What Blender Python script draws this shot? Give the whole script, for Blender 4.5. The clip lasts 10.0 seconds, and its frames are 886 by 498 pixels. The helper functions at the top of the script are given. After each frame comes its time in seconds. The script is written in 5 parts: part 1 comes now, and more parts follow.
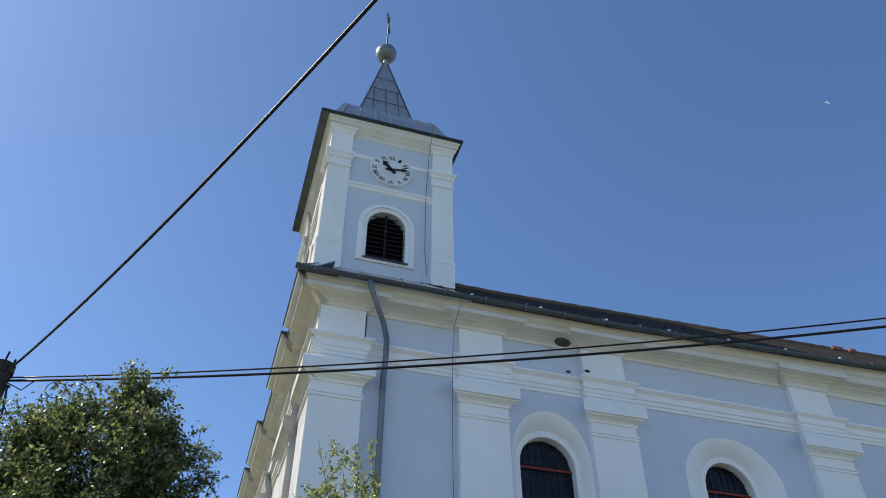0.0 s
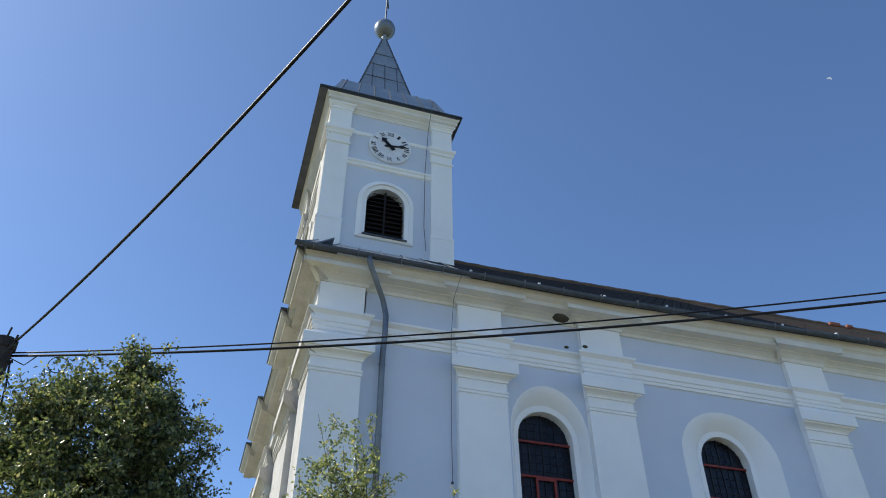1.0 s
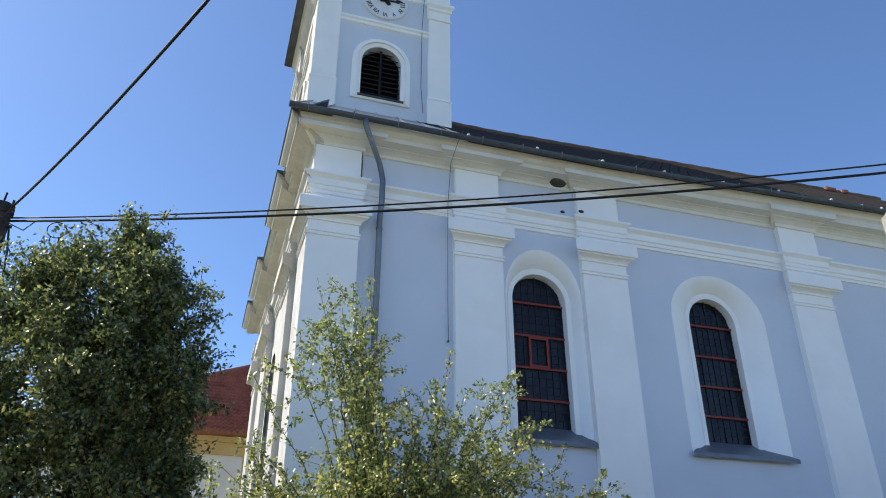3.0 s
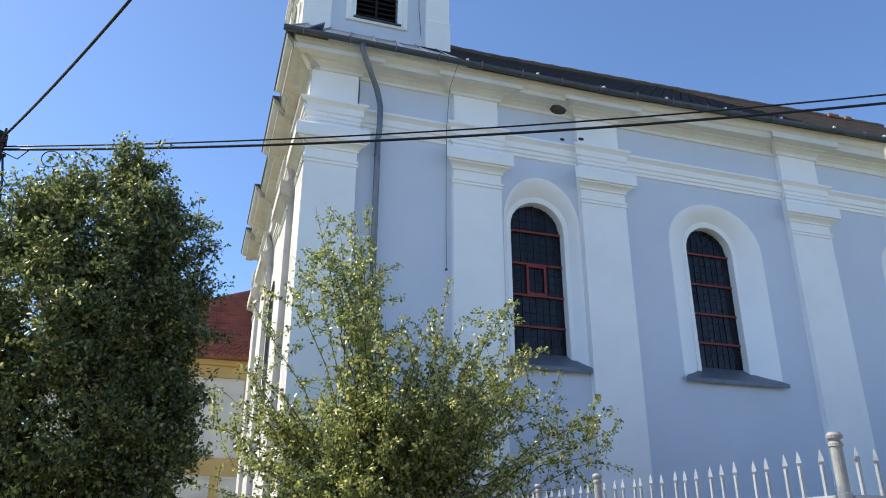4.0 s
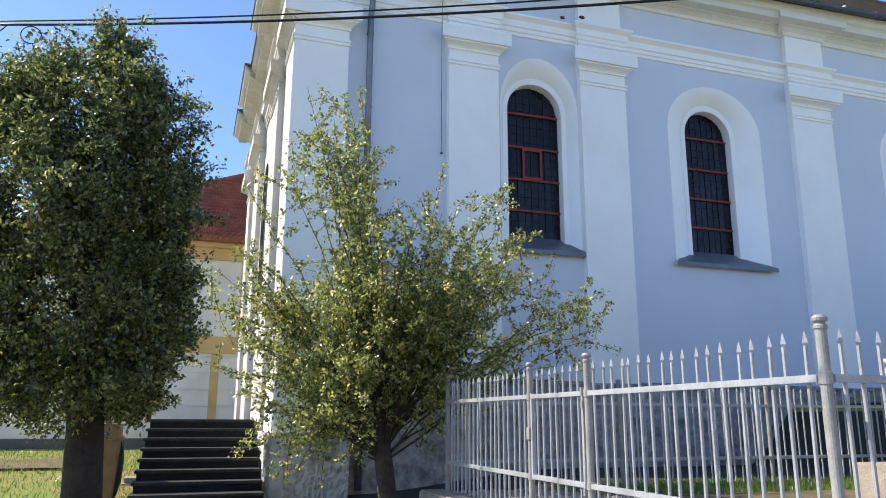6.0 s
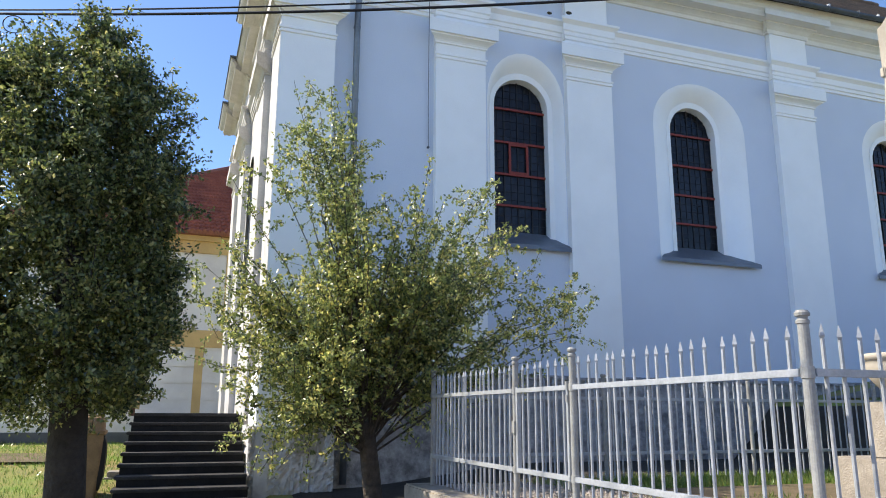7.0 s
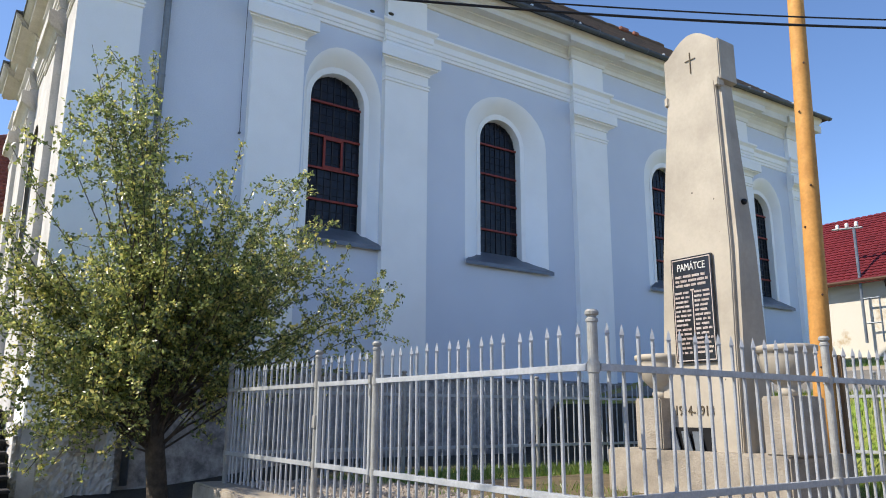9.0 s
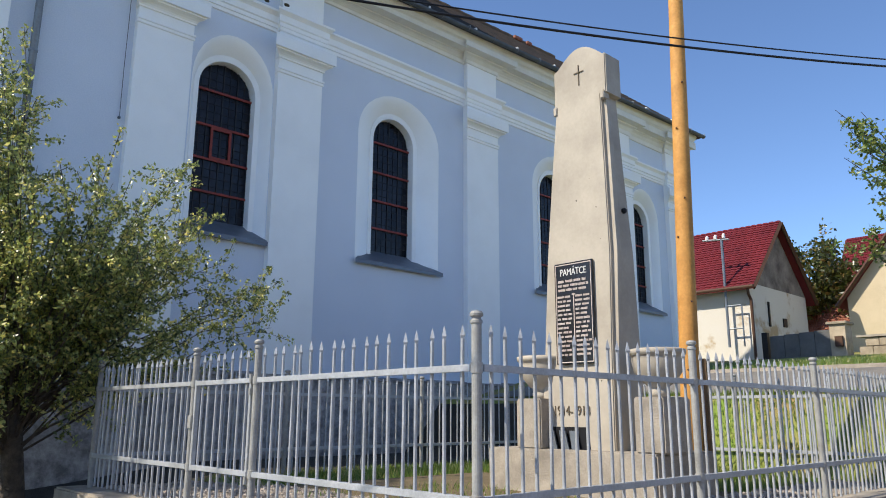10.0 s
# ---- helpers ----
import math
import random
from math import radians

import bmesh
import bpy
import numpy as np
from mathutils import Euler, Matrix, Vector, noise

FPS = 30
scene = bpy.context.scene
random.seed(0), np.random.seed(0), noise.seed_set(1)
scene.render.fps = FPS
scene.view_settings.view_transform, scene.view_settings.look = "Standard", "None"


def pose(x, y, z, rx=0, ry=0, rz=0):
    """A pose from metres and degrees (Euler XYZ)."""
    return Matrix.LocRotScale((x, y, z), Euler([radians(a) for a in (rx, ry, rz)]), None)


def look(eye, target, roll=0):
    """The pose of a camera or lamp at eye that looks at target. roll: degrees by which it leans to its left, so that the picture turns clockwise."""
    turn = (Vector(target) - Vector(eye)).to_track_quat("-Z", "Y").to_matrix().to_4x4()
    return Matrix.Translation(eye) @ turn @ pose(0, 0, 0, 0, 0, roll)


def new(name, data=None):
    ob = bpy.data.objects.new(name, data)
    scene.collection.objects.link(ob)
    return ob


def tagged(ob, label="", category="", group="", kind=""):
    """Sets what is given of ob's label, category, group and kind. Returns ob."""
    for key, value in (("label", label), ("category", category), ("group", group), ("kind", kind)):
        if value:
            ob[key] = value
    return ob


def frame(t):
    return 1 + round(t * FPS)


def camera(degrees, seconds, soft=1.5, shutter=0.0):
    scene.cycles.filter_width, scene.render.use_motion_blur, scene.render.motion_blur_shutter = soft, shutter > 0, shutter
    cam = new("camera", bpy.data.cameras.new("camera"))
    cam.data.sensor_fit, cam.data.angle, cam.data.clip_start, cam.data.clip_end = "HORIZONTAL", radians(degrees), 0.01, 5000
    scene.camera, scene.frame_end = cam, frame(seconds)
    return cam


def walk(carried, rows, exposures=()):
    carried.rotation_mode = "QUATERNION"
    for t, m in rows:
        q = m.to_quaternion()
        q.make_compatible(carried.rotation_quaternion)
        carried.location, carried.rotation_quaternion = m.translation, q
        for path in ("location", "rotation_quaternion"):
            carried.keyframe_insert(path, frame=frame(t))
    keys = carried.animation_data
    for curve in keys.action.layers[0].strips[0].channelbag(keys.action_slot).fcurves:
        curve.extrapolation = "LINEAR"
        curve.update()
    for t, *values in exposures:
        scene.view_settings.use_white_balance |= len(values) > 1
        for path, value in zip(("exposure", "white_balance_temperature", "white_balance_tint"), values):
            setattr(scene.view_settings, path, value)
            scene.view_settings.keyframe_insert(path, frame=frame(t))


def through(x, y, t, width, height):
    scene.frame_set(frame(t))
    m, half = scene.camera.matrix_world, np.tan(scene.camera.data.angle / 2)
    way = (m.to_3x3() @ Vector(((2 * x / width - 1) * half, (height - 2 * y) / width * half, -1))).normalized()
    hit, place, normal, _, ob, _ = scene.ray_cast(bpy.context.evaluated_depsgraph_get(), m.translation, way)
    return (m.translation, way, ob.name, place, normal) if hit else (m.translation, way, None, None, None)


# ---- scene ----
cam = camera(61.54, 10.0, soft=1.0)
# seconds, x, y, z, pitch, roll, yaw
ROWS = [
    (0.0, -0.004, 0.023, 1.553, 40.04, 0.11, -17.54),
    (0.5, -0.001, 0.014, 1.537, 39.86, 0.15, -17.56),
    (1.0, 0.010, -0.016, 1.511, 38.28, 0.16, -17.50),
    (1.5, 0.020, -0.011, 1.544, 35.86, 0.09, -17.55),
    (2.0, 0.016, -0.027, 1.554, 33.18, 0.11, -17.61),
    (2.5, -0.002, -0.027, 1.576, 30.39, 0.09, -17.78),
    (4.0, -0.008, -0.036, 1.659, 21.82, -0.05, -18.09),
    (4.5, -0.016, -0.013, 1.666, 19.07, 0.04, -18.20),
    (5.0, 0.003, -0.016, 1.677, 16.18, -0.15, -18.29),
    (5.5, 0.012, -0.005, 1.672, 13.73, -0.17, -18.38),
    (7.0, -0.002, -0.008, 1.660, 12.51, -0.26, -19.67),
    (7.5, 0.001, -0.008, 1.659, 12.45, -0.19, -22.97),
    (8.0, 0.007, -0.010, 1.666, 12.32, -0.28, -26.64),
    (8.5, -0.001, 0.011, 1.650, 12.36, -0.34, -30.49),
    (9.0, -0.003, 0.050, 1.617, 12.50, -0.30, -34.75),
    (9.5, 0.011, 0.051, 1.623, 12.46, -0.41, -39.01),
    (10.0, 0.018, 0.055, 1.620, 12.52, -0.28, -43.36),
]
walk(cam, [(t, pose(x, y, z, 90 + pitch, roll, yaw)) for t, x, y, z, pitch, roll, yaw in ROWS],
     [(0.0, 0.52, 6650, 6), (1.0, 0.54, 6650, 6), (2.5, 0.74, 6700, 7), (4.5, 1.02, 6850, 8), (5.5, 1.10, 6950, 9), (8.0, 1.03, 6950, 10), (10.0, 0.75, 6950, 9)])

# ---- light ----
TO_SUN = Vector((-0.885, 0.386, 0.98)).normalized()
world = bpy.data.worlds.new("world")
scene.world = world
world.use_nodes = True
wn = world.node_tree.nodes
sky = wn.new("ShaderNodeTexSky")
sky.sky_type = "NISHITA"
sky.sun_disc = False
sky.sun_elevation = math.asin(TO_SUN.z)
sky.sun_rotation = math.atan2(TO_SUN.x, TO_SUN.y)
sky.altitude, sky.air_density, sky.dust_density, sky.ozone_density = 300, 0.72, 0.55, 7.0
wn["Background"].inputs["Strength"].default_value = 0.15
world.node_tree.links.new(sky.outputs[0], wn["Background"].inputs["Color"])
sun = new("sun", bpy.data.lights.new("sun", "SUN"))
sun.data.energy, sun.data.angle, sun.data.color = 3.7, radians(0.5), (1.0, 0.93, 0.82)
sun.matrix_world = look(TO_SUN * 60, (0, 0, 0))


# ---- materials ----
def material(name, color, second=None, scale=6.0, rough=0.8, metal=0.0, bump=0.0, grain=60.0, contrast=(0.35, 0.7), random_by=0.0, spec=0.3, fleck=0.25):
    m = bpy.data.materials.new(name)
    m.use_nodes = True
    n, link = m.node_tree.nodes, m.node_tree.links.new
    b = n["Principled BSDF"]
    b.inputs["Roughness"].default_value, b.inputs["Metallic"].default_value = rough, metal
    b.inputs["Specular IOR Level"].default_value = spec
    co = n.new("ShaderNodeNewGeometry")
    second = second or tuple(c * 0.82 for c in color)
    big = n.new("ShaderNodeTexNoise")
    big.inputs["Scale"].default_value, big.inputs["Detail"].default_value, big.inputs["Roughness"].default_value = scale, 7, 0.65
    link(co.outputs["Position"], big.inputs["Vector"])
    ramp = n.new("ShaderNodeValToRGB")
    ramp.color_ramp.elements[0].position, ramp.color_ramp.elements[1].position = contrast
    ramp.color_ramp.elements[0].color, ramp.color_ramp.elements[1].color = (*second, 1), (*color, 1)
    link(big.outputs["Fac"], ramp.inputs["Fac"])
    out = ramp.outputs["Color"]
    fine = n.new("ShaderNodeTexNoise")
    fine.inputs["Scale"].default_value, fine.inputs["Detail"].default_value = grain, 4
    link(co.outputs["Position"], fine.inputs["Vector"])
    mix = n.new("ShaderNodeMix")
    mix.data_type, mix.blend_type = "RGBA", "OVERLAY"
    mix.inputs["Factor"].default_value = fleck
    link(out, mix.inputs["A"])
    link(fine.outputs["Fac"], mix.inputs["B"])
    out = mix.outputs["Result"]
    if random_by:
        info = n.new("ShaderNodeObjectInfo")
        hsv = n.new("ShaderNodeHueSaturation")
        span = n.new("ShaderNodeMapRange")
        span.inputs["To Min"].default_value, span.inputs["To Max"].default_value = 1 - random_by, 1 + random_by
        link(info.outputs["Random"], span.inputs["Value"])
        link(span.outputs["Result"], hsv.inputs["Value"])
        link(out, hsv.inputs["Color"])
        out = hsv.outputs["Color"]
    link(out, b.inputs["Base Color"])
    if bump:
        bp = n.new("ShaderNodeBump")
        bp.inputs["Strength"].default_value, bp.inputs["Distance"].default_value = bump, 0.02
        link(fine.outputs["Fac"], bp.inputs["Height"])
        link(bp.outputs["Normal"], b.inputs["Normal"])
    return m


def leaf_material(name, dark, light, yellow, through=0.42):
    m = bpy.data.materials.new(name)
    m.use_nodes = True
    n, link = m.node_tree.nodes, m.node_tree.links.new
    b = n["Principled BSDF"]
    b.inputs["Roughness"].default_value = 0.32
    b.inputs["Specular IOR Level"].default_value = 0.75
    g = n.new("ShaderNodeNewGeometry")
    ramp = n.new("ShaderNodeValToRGB")
    e = ramp.color_ramp.elements
    e[0].position, e[0].color = 0.0, (*dark, 1)
    e[1].position, e[1].color = 0.75, (*light, 1)
    k = e.new(0.97)
    k.color = (*yellow, 1)
    link(g.outputs["Random Per Island"], ramp.inputs["Fac"])
    link(ramp.outputs["Color"], b.inputs["Base Color"])
    tr = n.new("ShaderNodeBsdfTranslucent")
    glow = n.new("ShaderNodeHueSaturation")
    glow.inputs["Value"].default_value = 1.4
    link(ramp.outputs["Color"], glow.inputs["Color"])
    link(glow.outputs["Color"], tr.inputs["Color"])
    mx = n.new("ShaderNodeMixShader")
    mx.inputs["Fac"].default_value = through
    link(b.outputs[0], mx.inputs[1])
    link(tr.outputs[0], mx.inputs[2])
    link(mx.outputs[0], n["Material Output"].inputs["Surface"])
    return m


WALL = material("blue_grey_render", (0.65, 0.695, 0.77), (0.59, 0.635, 0.71), 0.7, 0.92, bump=0.15, grain=45, contrast=(0.3, 0.75))
WHITE = material("white_render", (0.90, 0.90, 0.88), (0.84, 0.84, 0.82), 0.9, 0.9, bump=0.12, grain=40, contrast=(0.25, 0.6))
# white of the west side, dimmed in colour to offset the full sun there
FACADE = material("sun_dimmed_white_render", (0.54, 0.52, 0.495), (0.40, 0.385, 0.36), 1.2, 0.9, bump=0.2, grain=30, contrast=(0.3, 0.6))
CREAM = material("cream_render", (0.78, 0.76, 0.70), (0.68, 0.655, 0.59), 1.1, 0.9, bump=0.15, grain=40, contrast=(0.3, 0.6))
PLINTH = material("stained_plinth_render", (0.48, 0.455, 0.43), (0.17, 0.16, 0.155), 5.0, 0.95, bump=1.0, grain=22)
ROUGH = material("rough_cast_render", (0.66, 0.64, 0.60), (0.42, 0.405, 0.385), 2.5, 0.95, bump=1.0, grain=9)
ZINC = material("grey_zinc_sheet", (0.22, 0.25, 0.285), (0.15, 0.17, 0.20), 2.0, 0.45, 0.5, bump=0.05, grain=20)
SPIRE = material("painted_spire_sheet", (0.34, 0.38, 0.42), (0.26, 0.29, 0.33), 1.5, 0.42, 0.35, bump=0.05, grain=10)
GUTTER = material("dark_gutter_sheet", (0.10, 0.115, 0.135), (0.06, 0.07, 0.085), 3.0, 0.4, 0.3)
SLATE = material("dark_roof_tile", (0.05, 0.046, 0.048), (0.022, 0.022, 0.026), 3.0, 0.75, bump=0.4, grain=25, random_by=0.3)
RUSTY = material("mossy_roof_tile", (0.24, 0.15, 0.10), (0.12, 0.09, 0.07), 2.0, 0.85, bump=0.4, grain=25, random_by=0.3)
RED_TILE = material("red_roof_tile", (0.37, 0.15, 0.095), (0.22, 0.085, 0.06), 1.5, 0.7, bump=0.3, grain=12)
CRIMSON = material("crimson_metal_tile", (0.17, 0.020, 0.025), (0.11, 0.014, 0.018), 1.0, 0.5, bump=0.1, grain=12)
GLASS = material("leaded_dark_glass", (0.020, 0.024, 0.034), (0.008, 0.009, 0.013), 5.0, 0.14, random_by=0.5, grain=12, bump=0.3, spec=0.22)
LEAD = material("black_lead_came", (0.012, 0.012, 0.014), None, 5, 0.5)
RED_BAR = material("red_painted_bar", (0.30, 0.045, 0.03), (0.18, 0.03, 0.022), 8, 0.55)
DARK = material("dark_louvre_wood", (0.018, 0.013, 0.011), (0.008, 0.007, 0.007), 5, 0.7)
CLOCK_WHITE = material("white_enamel", (0.82, 0.83, 0.85), None, 3, 0.35)
BLACK = material("black_paint", (0.012, 0.012, 0.014), None, 6, 0.45)
FENCE = material("grey_fence_paint", (0.45, 0.47, 0.50), (0.32, 0.34, 0.36), 5.0, 0.38, 0.12, bump=0.08, grain=60)
POST = material("worn_post_paint", (0.38, 0.38, 0.365), (0.26, 0.26, 0.25), 7.0, 0.5, 0.1, bump=0.15, grain=50)
CONCRETE = material("weathered_concrete", (0.40, 0.355, 0.295), (0.22, 0.195, 0.165), 3.0, 0.92, bump=0.5, grain=50, contrast=(0.3, 0.65))
STONE = material("monument_stone", (0.45, 0.405, 0.335), (0.32, 0.285, 0.235), 1.3, 0.88, bump=0.025, grain=26, contrast=(0.3, 0.65), fleck=0.08)
PLAQUE = material("black_granite", (0.016, 0.014, 0.014), (0.010, 0.009, 0.009), 9, 0.22, spec=0.5)
LETTER = material("pale_letters", (0.72, 0.70, 0.66), None, 8, 0.6)
NAME_LETTER = material("reddish_worn_letters", (0.62, 0.55, 0.50), (0.46, 0.36, 0.31), 8, 0.6)
GOLD = material("dark_worn_bronze", (0.15, 0.12, 0.08), (0.09, 0.07, 0.05), 12, 0.6, 0.2)
BARK = material("apple_bark", (0.12, 0.095, 0.07), (0.05, 0.04, 0.032), 9, 0.95, bump=0.9, grain=30)
DARK_BARK = material("dark_bark", (0.055, 0.047, 0.04), (0.028, 0.024, 0.02), 9, 0.95, bump=0.9, grain=30)
POLE_WOOD = material("new_pole_timber", (0.60, 0.31, 0.09), (0.44, 0.21, 0.055), 3.0, 0.7, bump=0.3, grain=25)
OLD_POLE = material("old_pole_timber", (0.07, 0.06, 0.052), (0.035, 0.03, 0.027), 6, 0.9, bump=0.4)
CABLE = material("black_cable", (0.012, 0.012, 0.014), None, 3, 0.5)
GRASS_BASE = material("grass_soil", (0.15, 0.25, 0.04), (0.28, 0.20, 0.09), 1.1, 0.95, bump=0.8, grain=40)
BLADE = leaf_material("grass_blades", (0.07, 0.13, 0.022), (0.17, 0.26, 0.05), (0.38, 0.34, 0.14))
GRAVEL = material("pale_gravel", (0.46, 0.41, 0.36), (0.24, 0.20, 0.16), 16, 0.95, bump=1.0, grain=70, random_by=0.4)
ASPHALT = material("asphalt", (0.21, 0.195, 0.175), (0.15, 0.14, 0.125), 2.0, 0.9, bump=0.5, grain=90)
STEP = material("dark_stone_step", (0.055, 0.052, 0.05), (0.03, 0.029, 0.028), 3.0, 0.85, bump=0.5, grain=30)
# riser shade put into the colour: blacker than the treads that catch light
RISER = material("shade_black_riser", (0.022, 0.021, 0.021), (0.012, 0.012, 0.012), 4.0, 0.9, bump=0.4, grain=30)
SOIL = material("dry_soil", (0.20, 0.145, 0.09), (0.10, 0.085, 0.045), 2.2, 0.95, bump=0.9, grain=45)
DARK_SOIL = material("shade_dark_soil", (0.06, 0.052, 0.042), (0.03, 0.027, 0.022), 2.0, 0.95, bump=0.9, grain=40)
SILL = material("dark_sill_sheet", (0.17, 0.19, 0.22), (0.12, 0.135, 0.16), 3.0, 0.45, 0.4)
YELLOW = material("ochre_render", (0.66, 0.46, 0.20), (0.55, 0.37, 0.16), 1.0, 0.9)
OFFWHITE = material("off_white_render", (0.80, 0.77, 0.72), (0.66, 0.62, 0.57), 0.8, 0.92, bump=0.1)
STAINED = material("peeling_white_render", (0.62, 0.59, 0.53), (0.42, 0.32, 0.20), 0.45, 0.92, bump=0.3, contrast=(0.38, 0.46))
GABLE = material("stained_gable_render", (0.30, 0.27, 0.24), (0.10, 0.085, 0.08), 0.9, 0.95, bump=0.3)
TAN = material("tan_house_render", (0.56, 0.47, 0.33), (0.49, 0.41, 0.28), 0.8, 0.9)
GREY_WALL = material("grey_concrete_wall", (0.15, 0.15, 0.15), (0.10, 0.10, 0.10), 1.5, 0.9, bump=0.3)
BROWN = material("brown_timber", (0.09, 0.045, 0.028), None, 4, 0.7)
RUBBLE = material("sandstone_block", (0.42, 0.35, 0.26), (0.28, 0.23, 0.17), 3, 0.92, bump=0.5, random_by=0.25)
LEAF_DARK = leaf_material("hornbeam_leaves", (0.020, 0.038, 0.016), (0.17, 0.21, 0.060), (0.40, 0.38, 0.14), 0.42)
LEAF_APPLE = leaf_material("apple_leaves", (0.028, 0.058, 0.022), (0.37, 0.41, 0.12), (0.72, 0.62, 0.21), 0.40)
LEAF_FAR = leaf_material("far_leaves", (0.04, 0.055, 0.012), (0.09, 0.11, 0.025), (0.22, 0.15, 0.04))
LEAF_MID = leaf_material("street_tree_leaves", (0.04, 0.075, 0.02), (0.19, 0.26, 0.06), (0.36, 0.36, 0.09))
NEST = material("mud_nest", (0.10, 0.085, 0.05), (0.05, 0.042, 0.03), 25, 0.95, bump=1.0, grain=60)
BOUNCE_WALL = material("plain_bounce_render", (0.66, 0.62, 0.56), (0.56, 0.53, 0.48), 0.6, 0.92)
MOON = bpy.data.materials.new("moonlight")
MOON.use_nodes = True
MOON.node_tree.nodes["Principled BSDF"].inputs["Base Color"].default_value = (0, 0, 0, 1)
MOON.node_tree.nodes["Principled BSDF"].inputs["Emission Color"].default_value = (0.62, 0.74, 0.95, 1)
MOON.node_tree.nodes["Principled BSDF"].inputs["Emission Strength"].default_value = 0.42
PILLAR = material("tan_pillar_stone", (0.30, 0.19, 0.10), (0.20, 0.125, 0.07), 4.0, 0.85, bump=0.3)
INSULATOR = material("white_porcelain", (0.75, 0.75, 0.75), None, 5, 0.3)


# ---- mesh helpers ----
def finish(name, bm, mat, parent=None, label="", smooth=False):
    bmesh.ops.recalc_face_normals(bm, faces=bm.faces)
    me = bpy.data.meshes.new(name)
    bm.to_mesh(me)
    bm.free()
    me.materials.append(mat)
    if smooth:
        me.polygons.foreach_set("use_smooth", [True] * len(me.polygons))
    ob = new(name, me)
    if parent:
        ob.parent = parent
    if label:
        ob["label"] = label
    return ob


part = finish


def thing(name, label, category, group="", kind="", at=(0, 0, 0)):
    ob = new(name)
    ob.empty_display_size = 0.2
    ob.location = at
    return tagged(ob, label, category, group, kind)


def quick(name, verts, faces, mat, parent=None, label=""):
    me = bpy.data.meshes.new(name)
    me.from_pydata(verts, [], faces)
    me.materials.append(mat)
    ob = new(name, me)
    if parent:
        ob.parent = parent
    if label:
        ob["label"] = label
    return ob


def shared(name, me, m, parent):
    ob = new(name, me)
    ob.parent = parent
    ob.matrix_basis = m
    return ob


def box(bm, x0, x1, y0, y1, z0, z1, bevel=0.0):
    v = [bm.verts.new(p) for p in ((x0, y0, z0), (x1, y0, z0), (x1, y1, z0), (x0, y1, z0), (x0, y0, z1), (x1, y0, z1), (x1, y1, z1), (x0, y1, z1))]
    f = [bm.faces.new([v[i] for i in q]) for q in ((0, 3, 2, 1), (4, 5, 6, 7), (0, 1, 5, 4), (1, 2, 6, 5), (2, 3, 7, 6), (3, 0, 4, 7))]
    if bevel:
        bmesh.ops.bevel(bm, geom=list({e for q in f for e in q.edges}), offset=bevel, segments=2, affect="EDGES")


def boxed(*args, bevel=0.0):
    bm = bmesh.new()
    box(bm, *args, bevel=bevel)
    return bm


def loft(bm, rings, caps=True, closed=True):
    rows = [[bm.verts.new(p) for p in r] for r in rings]
    n = len(rows[0])
    for a, b in zip(rows, rows[1:]):
        for i in range(n if closed else n - 1):
            j = (i + 1) % n
            bm.faces.new((a[i], a[j], b[j], b[i]))
    if caps:
        bm.faces.new(rows[0][::-1])
        bm.faces.new(rows[-1])


def tube(bm, points, radii, sides=8, caps=True):
    pts = [Vector(p) for p in points]
    if not isinstance(radii, (list, tuple)):
        radii = [radii] * len(pts)
    rings = []
    side = None
    for i, p in enumerate(pts):
        d = (pts[min(i + 1, len(pts) - 1)] - pts[max(i - 1, 0)]).normalized()
        ref = side if side is not None else (Vector((1, 0, 0)) if abs(d.x) < 0.8 else Vector((0, 1, 0)))
        u = (ref - d * ref.dot(d)).normalized()
        side = u
        w = d.cross(u)
        rings.append([p + (u * math.cos(2 * math.pi * k / sides) + w * math.sin(2 * math.pi * k / sides)) * radii[i] for k in range(sides)])
    loft(bm, rings, caps)


def turned(bm, x, y, profile, sides=16):
    """profile: pairs of radius, height."""
    loft(bm, [[(x + r * math.cos(2 * math.pi * k / sides), y + r * math.sin(2 * math.pi * k / sides), z) for k in range(sides)] for r, z in profile])


# A face of a building: u along it, d out of it, z up.
def south(y):
    return lambda u, d, z: (u, y - d, z)


def west(x):
    return lambda u, d, z: (x - d, u, z)


def fbox(bm, F, u0, u1, d0, d1, z0, z1):
    a, b = F(u0, d0, z0), F(u1, d1, z1)
    box(bm, min(a[0], b[0]), max(a[0], b[0]), min(a[1], b[1]), max(a[1], b[1]), z0, z1)


def moulding(bm, F, u0, u1, profile, shift=0.0, back=-0.05, returns=True):
    """A run of a profile of (d, z), bottom to top; its ends return to the wall by the same profile."""
    ends = [(d + shift, z) for d, z in profile]
    ring = [(back, ends[0][1])] + ends + [(back, ends[-1][1])]
    if returns:
        a = [F(u0 - (d - back) * 0 - max(d - shift, 0), d, z) for d, z in ring]
        b = [F(u1 + max(d - shift, 0), d, z) for d, z in ring]
    else:
        a = [F(u0, d, z) for d, z in ring]
        b = [F(u1, d, z) for d, z in ring]
    loft(bm, [a, b])

# ---- church ----
YS, XW, XE, YN = 13.0, 1.52, 23.9, 24.6     # south, west, east and north faces of the nave walls
ZB, ZE = -0.3, 11.0                         # foot of the walls, eaves
S, W = south(YS), west(XW)
church = thing("church", "blue-grey and white rendered baroque church with a clock tower", "church")


def outline(cx, half, z0, spring, n=14, rise=None):
    """Arched opening, counter-clockwise from its lower right corner, in (u, z)."""
    rise = rise or half
    return [(cx + half, z0)] + [(cx + half * math.cos(math.pi * k / n), spring + rise * math.sin(math.pi * k / n)) for k in range(n + 1)] + [(cx - half, z0)]


